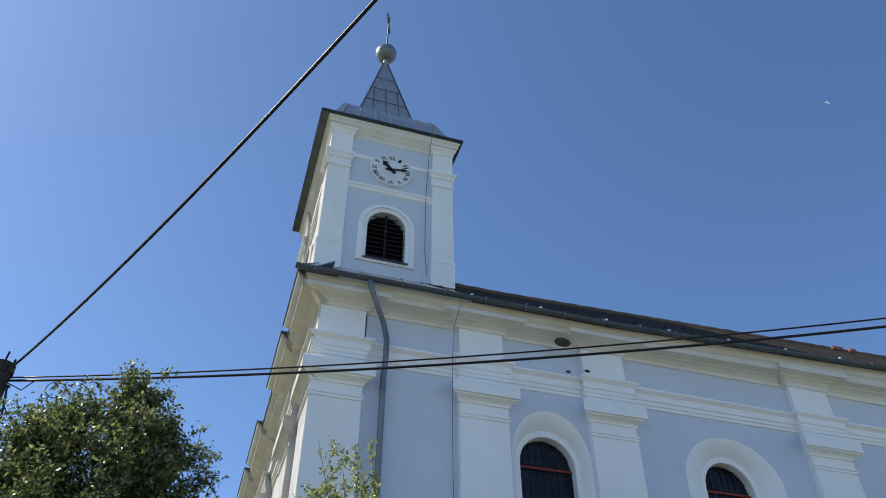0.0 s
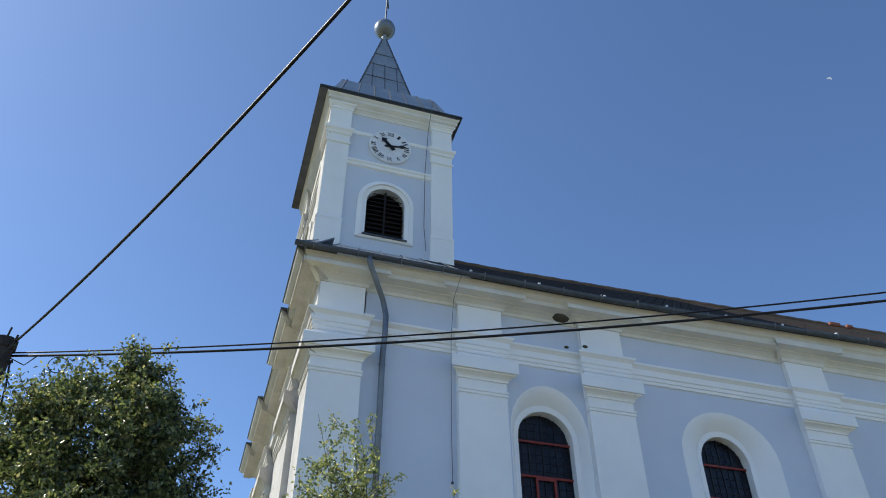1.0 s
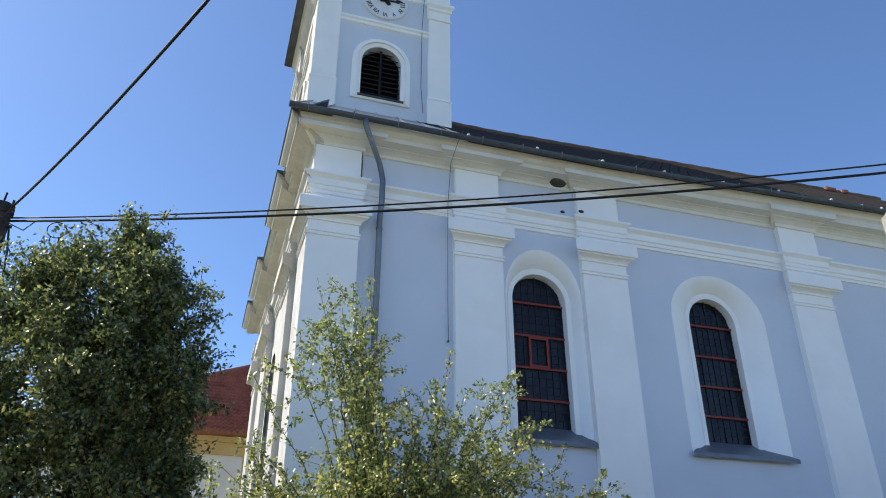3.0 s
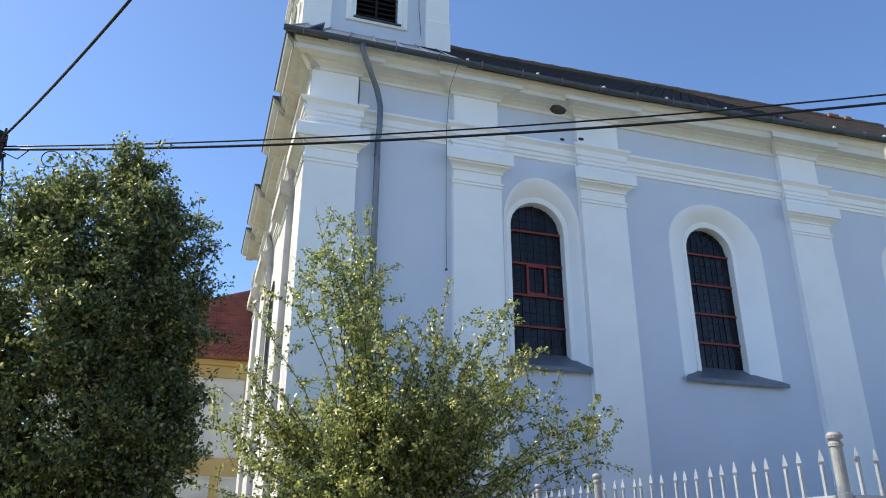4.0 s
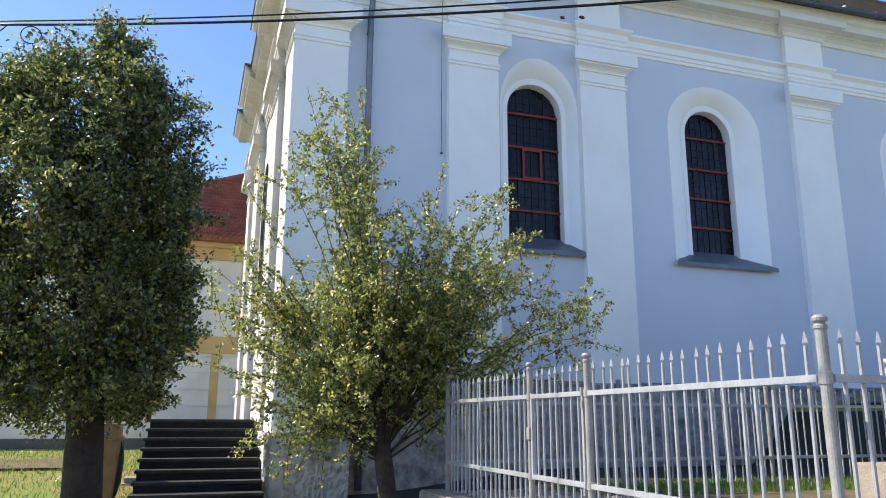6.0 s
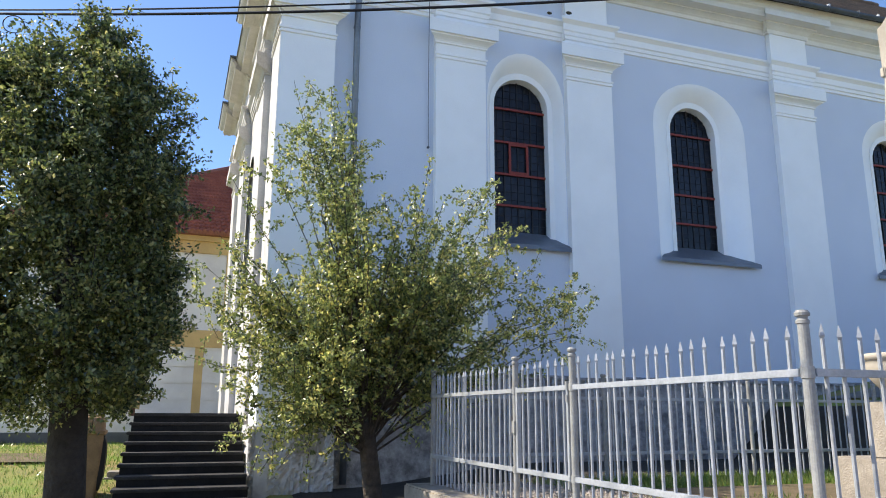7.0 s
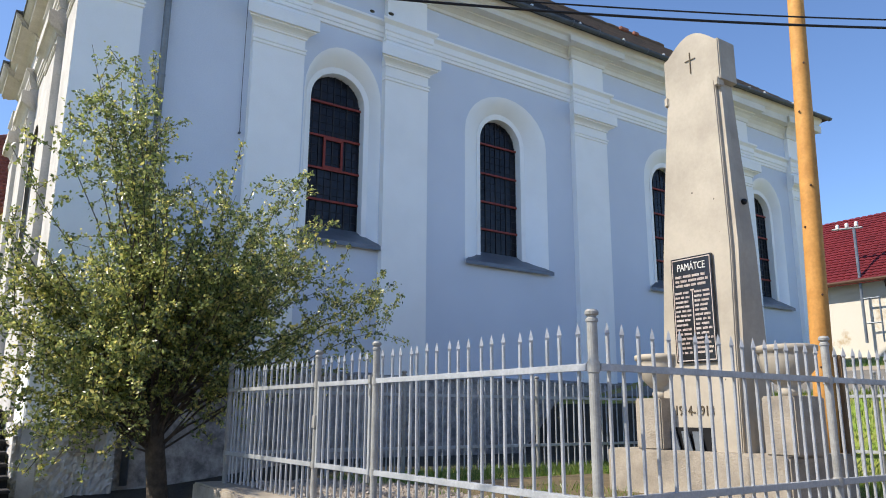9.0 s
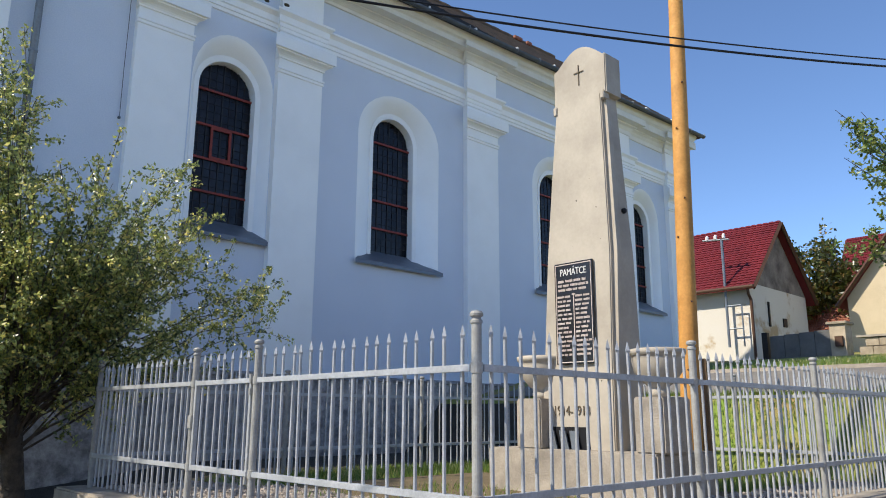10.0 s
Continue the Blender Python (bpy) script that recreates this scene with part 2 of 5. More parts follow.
def pierced(bm, F, u0, u1, z0, z1, ring, d=0.0):
    """A wall face from u0 to u1 with an arched hole."""
    def face(*q):
        bm.faces.new([bm.verts.new(F(u, d, z)) for u, z in q])
    right, left, low = ring[0][0], ring[-1][0], ring[0][1]
    face((u0, z0), (u1, z0), (u1, low), (u0, low))
    face((u0, low), (left, low), ring[-2], (u0, ring[-2][1]))
    face((right, low), (u1, low), (u1, ring[1][1]), ring[1])
    face((u0, ring[-2][1]), ring[-2], (ring[-2][0], z1), (u0, z1))
    face(ring[1], (u1, ring[1][1]), (u1, z1), (ring[1][0], z1))
    arc = ring[1:-1]
    for a, b in zip(arc, arc[1:]):
        face(b, a, (a[0], z1), (b[0], z1))


def band(bm, F, ring_a, da, ring_b, db):
    a = [bm.verts.new(F(u, da, z)) for u, z in ring_a]
    b = [bm.verts.new(F(u, db, z)) for u, z in ring_b]
    for i in range(len(a)):
        j = (i + 1) % len(a)
        bm.faces.new((a[i], a[j], b[j], b[i]))


def nave_window(F, cx, half_out, parent, casement):
    """Splayed arched window with leaded panes and red saddle bars."""
    z0, zs, h = 5.30, 7.98, 0.62
    inner, rim, outer = outline(cx, h, 5.12, zs), outline(cx, h + 0.11, 5.05, zs, rise=h + 0.13), outline(cx, half_out, 4.86, zs + 0.02, rise=1.08)
    bm = bmesh.new()
    for k in range(8):
        a, b = k / 8, (k + 1) / 8
        lerp = lambda s: [(p[0] + (q[0] - p[0]) * s, p[1] + (q[1] - p[1]) * s) for p, q in zip(outer, rim)]
        band(bm, F, lerp(a), -0.25 * a ** 1.6, lerp(b), -0.25 * b ** 1.6)
    bmesh.ops.remove_doubles(bm, verts=bm.verts, dist=0.0005)
    for q in bm.faces:
        q.smooth = True
    win = part("window", bm, WHITE, parent, "tall arched window with dark leaded panes and red bars")
    bm = bmesh.new()
    band(bm, F, rim, -0.26, rim, -0.235)
    band(bm, F, rim, -0.235, inner, -0.25)
    band(bm, F, inner, -0.25, inner, -0.52)
    bmesh.ops.remove_doubles(bm, verts=bm.verts, dist=0.0005)
    part("rim", bm, WHITE, win)
    # panes
    cols, bars = 4, [z0, 5.85, 6.52, 7.22, 7.96, zs + h]
    for i in range(cols):
        ua, ub = cx - h + 2 * h * i / cols, cx - h + 2 * h * (i + 1) / cols
        for za, zb in zip(bars, bars[1:]):
            top = lambda u: min(zb, zs + math.sqrt(max(h * h - (u - cx) ** 2, 0)))
            n = 4 if zb > zs else 1
            tilt = random.uniform(-0.006, 0.006)
            us = [ua + (ub - ua) * k / n for k in range(n + 1)]
            ring = [(ua + 0.008, za + 0.008), (ub - 0.008, za + 0.008)] + [(min(max(u, ua + 0.008), ub - 0.008), max(top(u) - 0.008, za + 0.012)) for u in reversed(us)]
            front = [F(u, -0.46 + tilt * (1 if k % 2 else -1), z) for k, (u, z) in enumerate(ring)]
            back = [F(u, -0.475, z) for u, z in ring]
            m = len(ring)
            quick("pane", front + back, [tuple(range(m)), tuple(range(2 * m - 1, m - 1, -1))] + [(k, k + m, (k + 1) % m + m, (k + 1) % m) for k in range(m)], GLASS, win)
    bm = bmesh.new()
    for i in range(cols * 2 + 1):
        u = cx - h + h * i / cols
        zt = zs + math.sqrt(max(h * h - (u - cx) ** 2, 0))
        wdt = 0.016 if i % 2 == 0 else 0.007
        fbox(bm, F, u - wdt, u + wdt, -0.49, -0.44 - (i % 2) * 0.008, z0, max(zt, zs))
    z = z0 + 0.17
    while z < zs + 0.5:
        half = h if z < zs else math.sqrt(max(h * h - (z - zs) ** 2, 0))
        fbox(bm, F, cx - half, cx + half, -0.48, -0.449, z - 0.006, z + 0.006)
        z += 0.172
    part("lead_came", bm, LEAD, win)
    for z in bars[1:-1]:
        bm = bmesh.new()
        fbox(bm, F, cx - h, cx + h, -0.44, -0.405, z - 0.022, z + 0.022)
        part("saddle_bar", bm, RED_BAR, win, "red painted saddle bar")
    if casement:
        bm = bmesh.new()
        za, zb, wa = 6.54, 7.20, 0.2
        for a in (cx - wa, cx + wa):
            fbox(bm, F, a - 0.025, a + 0.025, -0.43, -0.40, za, zb)
        for z in (za, zb - 0.05):
            fbox(bm, F, cx - wa + 0.025, cx + wa - 0.025, -0.43, -0.40, z, z + 0.05)
        bmesh.ops.remove_doubles(bm, verts=bm.verts, dist=0.0005)
        part("casement", bm, RED_BAR, win, "small red opening casement")
    bm = bmesh.new()
    u0, u1 = cx - half_out - 0.06, cx + half_out + 0.06
    loft(bm, [[F(u0, 0.12, 4.84), F(u1, 0.12, 4.84), F(u1, 0.12, 4.93), F(u0, 0.12, 4.93)], [F(cx - h - 0.02, -0.45, 5.24), F(cx + h + 0.02, -0.45, 5.24), F(cx + h + 0.02, -0.45, 5.305), F(cx - h - 0.02, -0.45, 5.305)]])
    part("window_sill", bm, SILL, win, "sloping grey sheet metal sill")
    return outer


def plain_wall(name, F, u0, u1, z0, z1, mat, parent, openings=()):
    """openings: (left u, right u, ring)."""
    bm = bmesh.new()
    at = u0
    for a, b, ring in openings:
        if a > at:
            bm.faces.new([bm.verts.new(F(u, 0, z)) for u, z in ((at, z0), (a, z0), (a, z1), (at, z1))])
        pierced(bm, F, a, b, z0, z1, ring)
        at = b
    if u1 > at:
        bm.faces.new([bm.verts.new(F(u, 0, z)) for u, z in ((at, z0), (u1, z0), (u1, z1), (at, z1))])
    # thickness: top, ends and inner face
    for q in (((u0, 0), (u1, 0), (u1, -0.9), (u0, -0.9)),):
        bm.faces.new([bm.verts.new(F(u, d, z1)) for u, d in q])
    for u in (u0, u1):
        bm.faces.new([bm.verts.new(F(u, d, z)) for d, z in ((0, z0), (-0.9, z0), (-0.9, z1), (0, z1))])
    bm.faces.new([bm.verts.new(F(u, -0.9, z)) for u, z in ((u0, z0), (u1, z0), (u1, z1), (u0, z1))])
    bmesh.ops.remove_doubles(bm, verts=bm.verts, dist=0.0005)
    return part(name, bm, mat, parent)


WINDOWS = ((6.45, 0.88, True), (10.80, 1.25, False), (16.92, 1.25, False), (21.45, 0.90, False))
rings = []
for cx, half, opens in WINDOWS:
    rings.append((cx - 1.35, cx + 1.35, nave_window(S, cx, half, church, opens)))
plain_wall("south_wall", S, XW, XE, ZB, ZE, WALL, church, rings)
w_ring = outline(18.4, 0.75, 4.2, 7.2)
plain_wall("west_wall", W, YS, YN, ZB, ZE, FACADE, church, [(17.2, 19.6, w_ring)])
bm = bmesh.new()
box(bm, XW, XE, YN - 0.8, YN, ZB, ZE)
part("north_wall", bm, WHITE, church)
bm = bmesh.new()
box(bm, XE - 0.8, XE, YS + 0.92, YN - 0.82, ZB, ZE)
part("east_wall", bm, WHITE, church)
bm = bmesh.new()
band(bm, W, w_ring, 0.0, w_ring, -0.3)
w_win = part("window", bm, FACADE, church, "arched facade window with a dark pane")
bm = bmesh.new()
bm.faces.new([bm.verts.new(W(u, -0.28, z)) for u, z in w_ring])
part("pane", bm, GLASS, w_win)
bm = bmesh.new()
for a, b in ((0.95, 0.0),):
    o1, o2 = outline(18.4, 0.95, 4.0, 7.2), outline(18.4, 0.75, 4.2, 7.2)
    band(bm, W, o1, 0.08, o2, 0.08)
    band(bm, W, o1, 0.0, o1, 0.08)
part("window_surround", bm, FACADE, w_win)

CAP = ((0.004, 8.89), (0.03, 8.90), (0.03, 8.93), (0.05, 8.96), (0.09, 8.99), (0.14, 9.01), (0.16, 9.02), (0.16, 9.045), (0.21, 9.05), (0.21, 9.31), (0.19, 9.34), (0.06, 9.38), (0.03, 9.46))
NECK = ((0.002, 8.57), (0.025, 8.58), (0.025, 8.61), (0.012, 8.62), (0.012, 8.64), (0.035, 8.65), (0.035, 8.69), (0.002, 8.71))
STRING = ((0.003, 9.50), (0.035, 9.51), (0.035, 9.58), (0.06, 9.59), (0.06, 9.67), (0.09, 9.69), (0.09, 9.83), (0.12, 9.86), (0.17, 9.90), (0.17, 9.95), (0.04, 10.00), (0.003, 10.01))
CORNICE = ((0.0, 10.70), (0.04, 10.71), (0.04, 10.78), (0.07, 10.80), (0.12, 10.83), (0.20, 10.85), (0.20, 10.87), (0.42, 10.88), (0.42, 10.98), (0.48, 11.01), (0.54, 11.06), (0.56, 11.12))


def pilaster(F, u0, u1, parent, mat, foot=2.36, proud=0.15):
    bm = bmesh.new()
    fbox(bm, F, u0, u1, -0.02, proud, foot, 9.66)
    shaft = part("pilaster", bm, mat, parent, "white rendered pilaster with a moulded capital")
    bm = bmesh.new()
    moulding(bm, F, u0, u1, CAP, proud)
    part("capital", bm, mat, shaft)
    bm = bmesh.new()
    moulding(bm, F, u0, u1, NECK, proud)
    part("neck_ring", bm, mat, shaft)
    bm = bmesh.new()
    moulding(bm, F, u0, u1, STRING, proud)
    part("architrave_block", bm, mat, shaft)
    bm = bmesh.new()
    fbox(bm, F, u0 + 0.03, u1 - 0.03, -0.02, proud - 0.02, 9.98, 10.75)
    part("frieze_block", bm, mat, shaft)
    bm = bmesh.new()
    moulding(bm, F, u0, u1, CORNICE[:9], proud - 0.03)
    part("cornice_block", bm, CREAM if mat is WHITE else mat, shaft)


for u0, u1 in ((1.376, 2.40), (4.42, 5.48), (7.34, 8.43), (12.92, 14.09), (19.55, 20.62), (22.85, 23.95)):
    pilaster(S, u0, u1, church, WHITE)
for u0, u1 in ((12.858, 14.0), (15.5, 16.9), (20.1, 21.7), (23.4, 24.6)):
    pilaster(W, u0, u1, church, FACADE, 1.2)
bm = bmesh.new()
moulding(bm, S, XW, XE, STRING)
part("string_course", bm, WHITE, church)
bm = bmesh.new()
moulding(bm, W, YS, YN, STRING)
part("string_course", bm, FACADE, church)
bm = bmesh.new()
moulding(bm, S, XW, XE, CORNICE)
part("cornice", bm, CREAM, church, "cream moulded eaves cornice")
bm = bmesh.new()
moulding(bm, W, YS, YN, CORNICE)
part("cornice", bm, FACADE, church, "white moulded cornice, colour dimmed for the sunlit side")
for u0, u1 in ((13.0, 14.0), (15.45, 16.95), (20.1, 21.8), (23.35, 24.5)):
    bm = bmesh.new()
    moulding(bm, W, u0, u1, [(d, z + 0.02) for d, z in CORNICE], 0.16)
    part("cornice_block", bm, FACADE, church)
    bm = bmesh.new()
    fbox(bm, W, u0 - 0.60, u1 + 0.60, 0, 0.745, 11.143, 11.18)
    part("cornice_flashing", bm, GUTTER, church)
bm = bmesh.new()
fbox(bm, W, 12.3, 25.2, -0.1, 0.585, 11.125, 11.16)
part("cornice_flashing", bm, GUTTER, church)

bm = bmesh.new()
fbox(bm, S, 0.97, XE + 0.5, 0.50, 0.575, 11.122, 11.20)
part("fascia", bm, CREAM, church)

# plinth and rough cast foot of the corner
bm = bmesh.new()
fbox(bm, S, 2.6, XE + 0.1, -0.02, 0.12, ZB, 2.30)
moulding(bm, S, 2.6, XE + 0.1, ((0.12, 2.30), (0.16, 2.31), (0.16, 2.36), (0.0, 2.40)), 0.0)
part("plinth", bm, PLINTH, church, "dark stained rendered plinth")
bm = bmesh.new()
n = 40
for F, u0, u1 in ((S, 1.22, 2.62), (W, 12.7, 25.0)):
    grid = [[bm.verts.new(F(u0 + (u1 - u0) * i / n, 0.27 + 0.05 * noise.noise((i * 0.7, k * 0.6, u0)) + 0.03 * noise.noise((i * 1.7, k * 1.6, u0)), ZB + (1.45 - ZB) * k / n)) for i in range(n + 1)] for k in range(n + 1)]
    for k in range(n):
        for i in range(n):
            bm.faces.new((grid[k][i], grid[k][i + 1], grid[k + 1][i + 1], grid[k + 1][i]))
    fbox(bm, F, u0, u1, -0.02, 0.2, ZB, 1.45)
part("corner_base", bm, ROUGH, church, "rough cast grey stone footing")
bm = bmesh.new()
fbox(bm, S, 1.34, 2.44, 0.0, 0.2, 1.45, 2.38)
fbox(bm, W, 12.83, 14.1, 0.0, 0.2, 1.45, 2.378)
part("pilaster_base", bm, WHITE, church)
bm = bmesh.new()
fbox(bm, S, 1.95, 2.32, 0.26, 0.34, 1.02, 1.42)
part("meter_box", bm, CONCRETE, church, "small grey meter box")

# eaves gutter with brackets, downpipe, lightning wire
GY = YS - 0.72
bm = bmesh.new()
prof = [(0.075 * math.cos(math.pi * (1 + k / 8)), 0.085 * math.sin(math.pi * (1 + k / 8))) for k in range(9)]
ring = prof + [(a * 0.88, b * 0.85) for a, b in reversed(prof)]
loft(bm, [[(x, GY + a, 11.16 + b) for a, b in ring] for x in (0.72, 24.7)])
gut = part("gutter", bm, GUTTER, church, "dark grey half-round eaves gutter")
for k in range(26):
    bm = bmesh.new()
    x = 1.1 + k * 0.94
    tube(bm, [(x, GY + a * 1.08, 11.16 + b * 1.08) for a, b in prof], 0.008, 5)
    tube(bm, [(x, GY - 0.08, 11.165), (x, GY - 0.095, 11.19), (x, GY + 0.1, 11.22)], 0.008, 5)
    part("gutter_bracket", bm, ZINC, gut)
bm = bmesh.new()
tube(bm, [(2.30, GY, 11.1), (2.30, GY, 10.98), (2.36, GY + 0.04, 10.86), (2.72, YS - 0.26, 10.42), (2.80, YS - 0.16, 10.25), (2.81, YS - 0.27, 10.0), (2.81, YS - 0.27, 9.5), (2.81, YS - 0.15, 9.2), (2.81, YS - 0.14, 0.5)], 0.06, 10)
pipe = part("downpipe", bm, ZINC, church, "grey zinc downpipe", smooth=True)
for z in (8.9, 7.4, 5.2, 3.0):
    bm = bmesh.new()
    turned(bm, 2.81, YS - 0.14, ((0.062, z), (0.072, z + 0.005), (0.072, z + 0.035), (0.062, z + 0.04)), 12)
    part("pipe_clip", bm, ZINC, pipe)
bm = bmesh.new()
pts = [(4.42, GY - 0.06, 11.25), (4.30, GY - 0.02, 10.95), (4.24, YS - 0.45, 10.6), (4.26, YS - 0.28, 10.2), (4.24, YS - 0.24, 9.7), (4.28, YS - 0.1, 9.0), (4.30, YS - 0.03, 7.6), (4.31, YS - 0.03, 6.7)]
tube(bm, pts, 0.006, 5)
part("lightning_wire", bm, GUTTER, church)
bm = bmesh.new()
fbox(bm, S, 4.285, 4.325, 0.0, 0.05, 6.7, 6.73)
part("wire_clip", bm, GUTTER, church)

# roof: eaves to ridge, tile courses as stepped strips
RY, RZ = 18.75, 16.52
E0 = (YS - 0.66, 11.17)


def roof_side(sign, name, mat, x0, x1):
    length = math.hypot(RY - E0[0], RZ - E0[1])
    rows = 34
    v, f = [], []
    for r in range(rows):
        a, b = r / rows, (r + 1.35) / rows
        lift = 0.035
        for cx in range(int((x1 - x0) / 0.3) + 1):
            xa = x0 + cx * 0.3 + (0.15 if r % 2 else 0)
            xb = min(xa + 0.285, x1 + 0.1)
            j = noise.random() * 0.014
            pa = (E0[0] + (RY - E0[0]) * a, E0[1] + (RZ - E0[1]) * a)
            pb = (E0[0] + (RY - E0[0]) * min(b, 1), E0[1] + (RZ - E0[1]) * min(b, 1))
            fy = (lambda y: y) if sign > 0 else (lambda y: 2 * RY - y)
            k = len(v)
            v += [(xa, fy(pa[0]), pa[1] + lift + j), (xb, fy(pa[0]), pa[1] + lift + j), (xb, fy(pb[0]), pb[1] + 0.006), (xa, fy(pb[0]), pb[1] + 0.006), (xa, fy(pa[0]), pa[1]), (xb, fy(pa[0]), pa[1])]
            f += [(k, k + 1, k + 2, k + 3), (k, k + 4, k + 5, k + 1)]
    return quick(name, v, f, mat, roof)


bm = bmesh.new()
loft(bm, [[(x, E0[0], E0[1] - 0.03), (x, RY, RZ - 0.02), (x, 2 * RY - E0[0], E0[1] - 0.03), (x, RY, E0[1] - 0.08)] for x in (4.6, 24.75)])
roof = part("roof", bm, SLATE, church, "steep dark tiled nave roof")
tagged(roof_side(1, "roof_tiles", SLATE, 4.5, 14.5), kind="stuff")
tagged(roof_side(1, "roof_tiles", RUSTY, 14.5, 24.6), kind="stuff")
bm = bmesh.new()
pts = [(0.72, E0[0] - 0.01, E0[1] + 0.02), (4.5, E0[0] - 0.01, E0[1] + 0.02), (5.40, 16.05, 14.24), (1.39, 16.05, 14.24)]
loft(bm, [pts, [(x, y, z + 0.03) for x, y, z in pts]])
skirt = part("roof_sheet", bm, ZINC, church, "grey sheet metal roof in front of the tower")
bm = bmesh.new()
for k in range(7):
    x = 0.8 + k * 0.6
    tube(bm, [(x, E0[0], E0[1] + 0.05), (x * 0.95 + 0.8, 16.0, 14.27)], 0.012, 4)
part("standing_seam", bm, ZINC, skirt)
bm = bmesh.new()
loft(bm, [[(0.93, 12.34, 11.09), (0.93, 25.1, 11.09), (1.53, 25.1, 11.5), (1.53, 12.4, 11.5)], [(0.93, 12.34, 11.12), (0.93, 25.1, 11.12), (1.53, 25.1, 11.54), (1.53, 12.4, 11.54)]])
part("roof_sheet", bm, ZINC, church, "sheet metal cover over the facade cornice")

bm = bmesh.new()
tube(bm, [(5.4 + 0.35 * k, RY, RZ + 0.03 + 0.02 * (k % 2)) for k in range(55)], 0.1, 8)
part("ridge_tiles", bm, RUSTY, roof)
for x0, x1 in ((21.5, 22.0), (22.3, 22.6)):
    bm = bmesh.new()
    box(bm, x0, x1, RY - 0.2, RY + 0.2, RZ - 0.05, RZ + 0.11, bevel=0.03)
    part("ridge_tiles", bm, RED_TILE, roof, "patch of new red ridge tiles")
for k in range(12):
    bm = bmesh.new()
    x = 4.6 + 1.65 * k
    box(bm, x, x + 0.05, YS - 0.55, YS - 0.45, 11.32, 11.40)
    part("snow_guard", bm, INSULATOR, roof)

# the long eaves climb a little towards the east end
for ob in church.children_recursive:
    if ob.type == "MESH" and ob.name.split(".")[0] in ("cornice", "cornice_block", "fascia", "gutter", "gutter_bracket", "roof", "roof_tiles", "ridge_tiles", "snow_guard"):
        bm = bmesh.new()
        bm.from_mesh(ob.data)
        if max(q.co.x for q in bm.verts) > 8.0:
            if ob.name.split(".")[0] != "roof_tiles":
                bmesh.ops.bisect_plane(bm, geom=bm.verts[:] + bm.edges[:] + bm.faces[:], plane_co=(8.0, 0, 0), plane_no=(1, 0, 0))
            for q in bm.verts:
                q.co.z += 0.029 * max(q.co.x - 8.0, 0) * min(max((q.co.z - 10.72) / 0.35, 0), 1)
            bm.to_mesh(ob.data)
        bm.free()

# tower
TS, TW, TE, TN = 16.0, 1.50, 5.31, 21.4
TZ0, TZ1 = 11.0, 20.0
TF, TG = south(TS), west(TW)
belfry = outline(3.34, 0.57, 14.72, 16.02)


def tower_wall(name, F, u0, u1, ring):
    bm = bmesh.new()
    c = (ring[0][0] + ring[-1][0]) / 2
    bm.faces.new([bm.verts.new(F(u, 0, z)) for u, z in ((u0, TZ0), (c - 1, TZ0), (c - 1, TZ1), (u0, TZ1))])
    pierced(bm, F, c - 1, c + 1, TZ0, TZ1, ring)
    bm.faces.new([bm.verts.new(F(u, 0, z)) for u, z in ((c + 1, TZ0), (u1, TZ0), (u1, TZ1), (c + 1, TZ1))])
    band(bm, F, ring, 0.0, ring, -0.45)
    bmesh.ops.remove_doubles(bm, verts=bm.verts, dist=0.0005)
    return part(name, bm, WALL if F is TF else FACADE, church, "tower wall with an arched belfry opening")


def belfry_dress(F, ring_c, z0, spring, half, mat, owner):
    a, b, c = outline(ring_c, half + 0.27, z0 - 0.1, spring), outline(ring_c, half + 0.13, z0 - 0.02, spring), outline(ring_c, half, z0, spring)
    bm = bmesh.new()
    band(bm, F, a, 0.0, a, 0.06)
    band(bm, F, a, 0.06, b, 0.10)
    band(bm, F, b, 0.10, b, 0.05)
    band(bm, F, b, 0.05, c, 0.03)
    band(bm, F, c, 0.03, c, -0.05)
    part("arch_surround", bm, mat, owner, "white moulded arch surround")
    bm = bmesh.new()
    fbox(bm, F, ring_c - half - 0.08, ring_c + half + 0.08, -0.2, 0.14, z0 - 0.04, z0)
    part("belfry_sill", bm, GUTTER, owner)
    n = 11
    for k in range(n):
        z = z0 + 0.06 + k * 0.165
        w = half if z < spring else math.sqrt(max(half * half - (z - spring) ** 2, 0))
        if w < 0.1:
            continue
        bm = bmesh.new()
        loft(bm, [[F(u, -0.10, z), F(u, -0.22, z + 0.13), F(u, -0.22, z + 0.155), F(u, -0.10, z + 0.025)] for u in (ring_c - w, ring_c + w)])
        part("louvre_slat", bm, DARK, owner)
    bm = bmesh.new()
    fbox(bm, F, ring_c - half, ring_c + half, -0.30, -0.25, z0, spring + half)
    for u in (ring_c - 0.03,):
        fbox(bm, F, u, u + 0.06, -0.12, -0.08, z0, spring + half - 0.05)
    part("louvre_frame", bm, DARK, owner)


ts = tower_wall("tower_wall", TF, TW, TE, belfry)
belfry_dress(TF, 3.34, 14.72, 16.02, 0.57, WHITE, ts)
wr = outline(18.7, 0.57, 14.72, 16.02)
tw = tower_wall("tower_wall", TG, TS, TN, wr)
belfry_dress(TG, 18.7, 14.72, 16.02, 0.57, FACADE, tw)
bm = bmesh.new()
box(bm, TE - 0.5, TE, TS + 0.003, TN, TZ0, TZ1)
box(bm, TW + 0.003, TE - 0.5, TN - 0.5, TN, TZ0, TZ1)
part("tower_wall", bm, WALL, church)
T_CAP = ((0.0, 18.02), (0.04, 18.04), (0.04, 18.10), (0.004, 18.12), (0.004, 18.38), (0.05, 18.42), (0.05, 18.50), (0.11, 18.58), (0.11, 18.68), (0.03, 18.72))
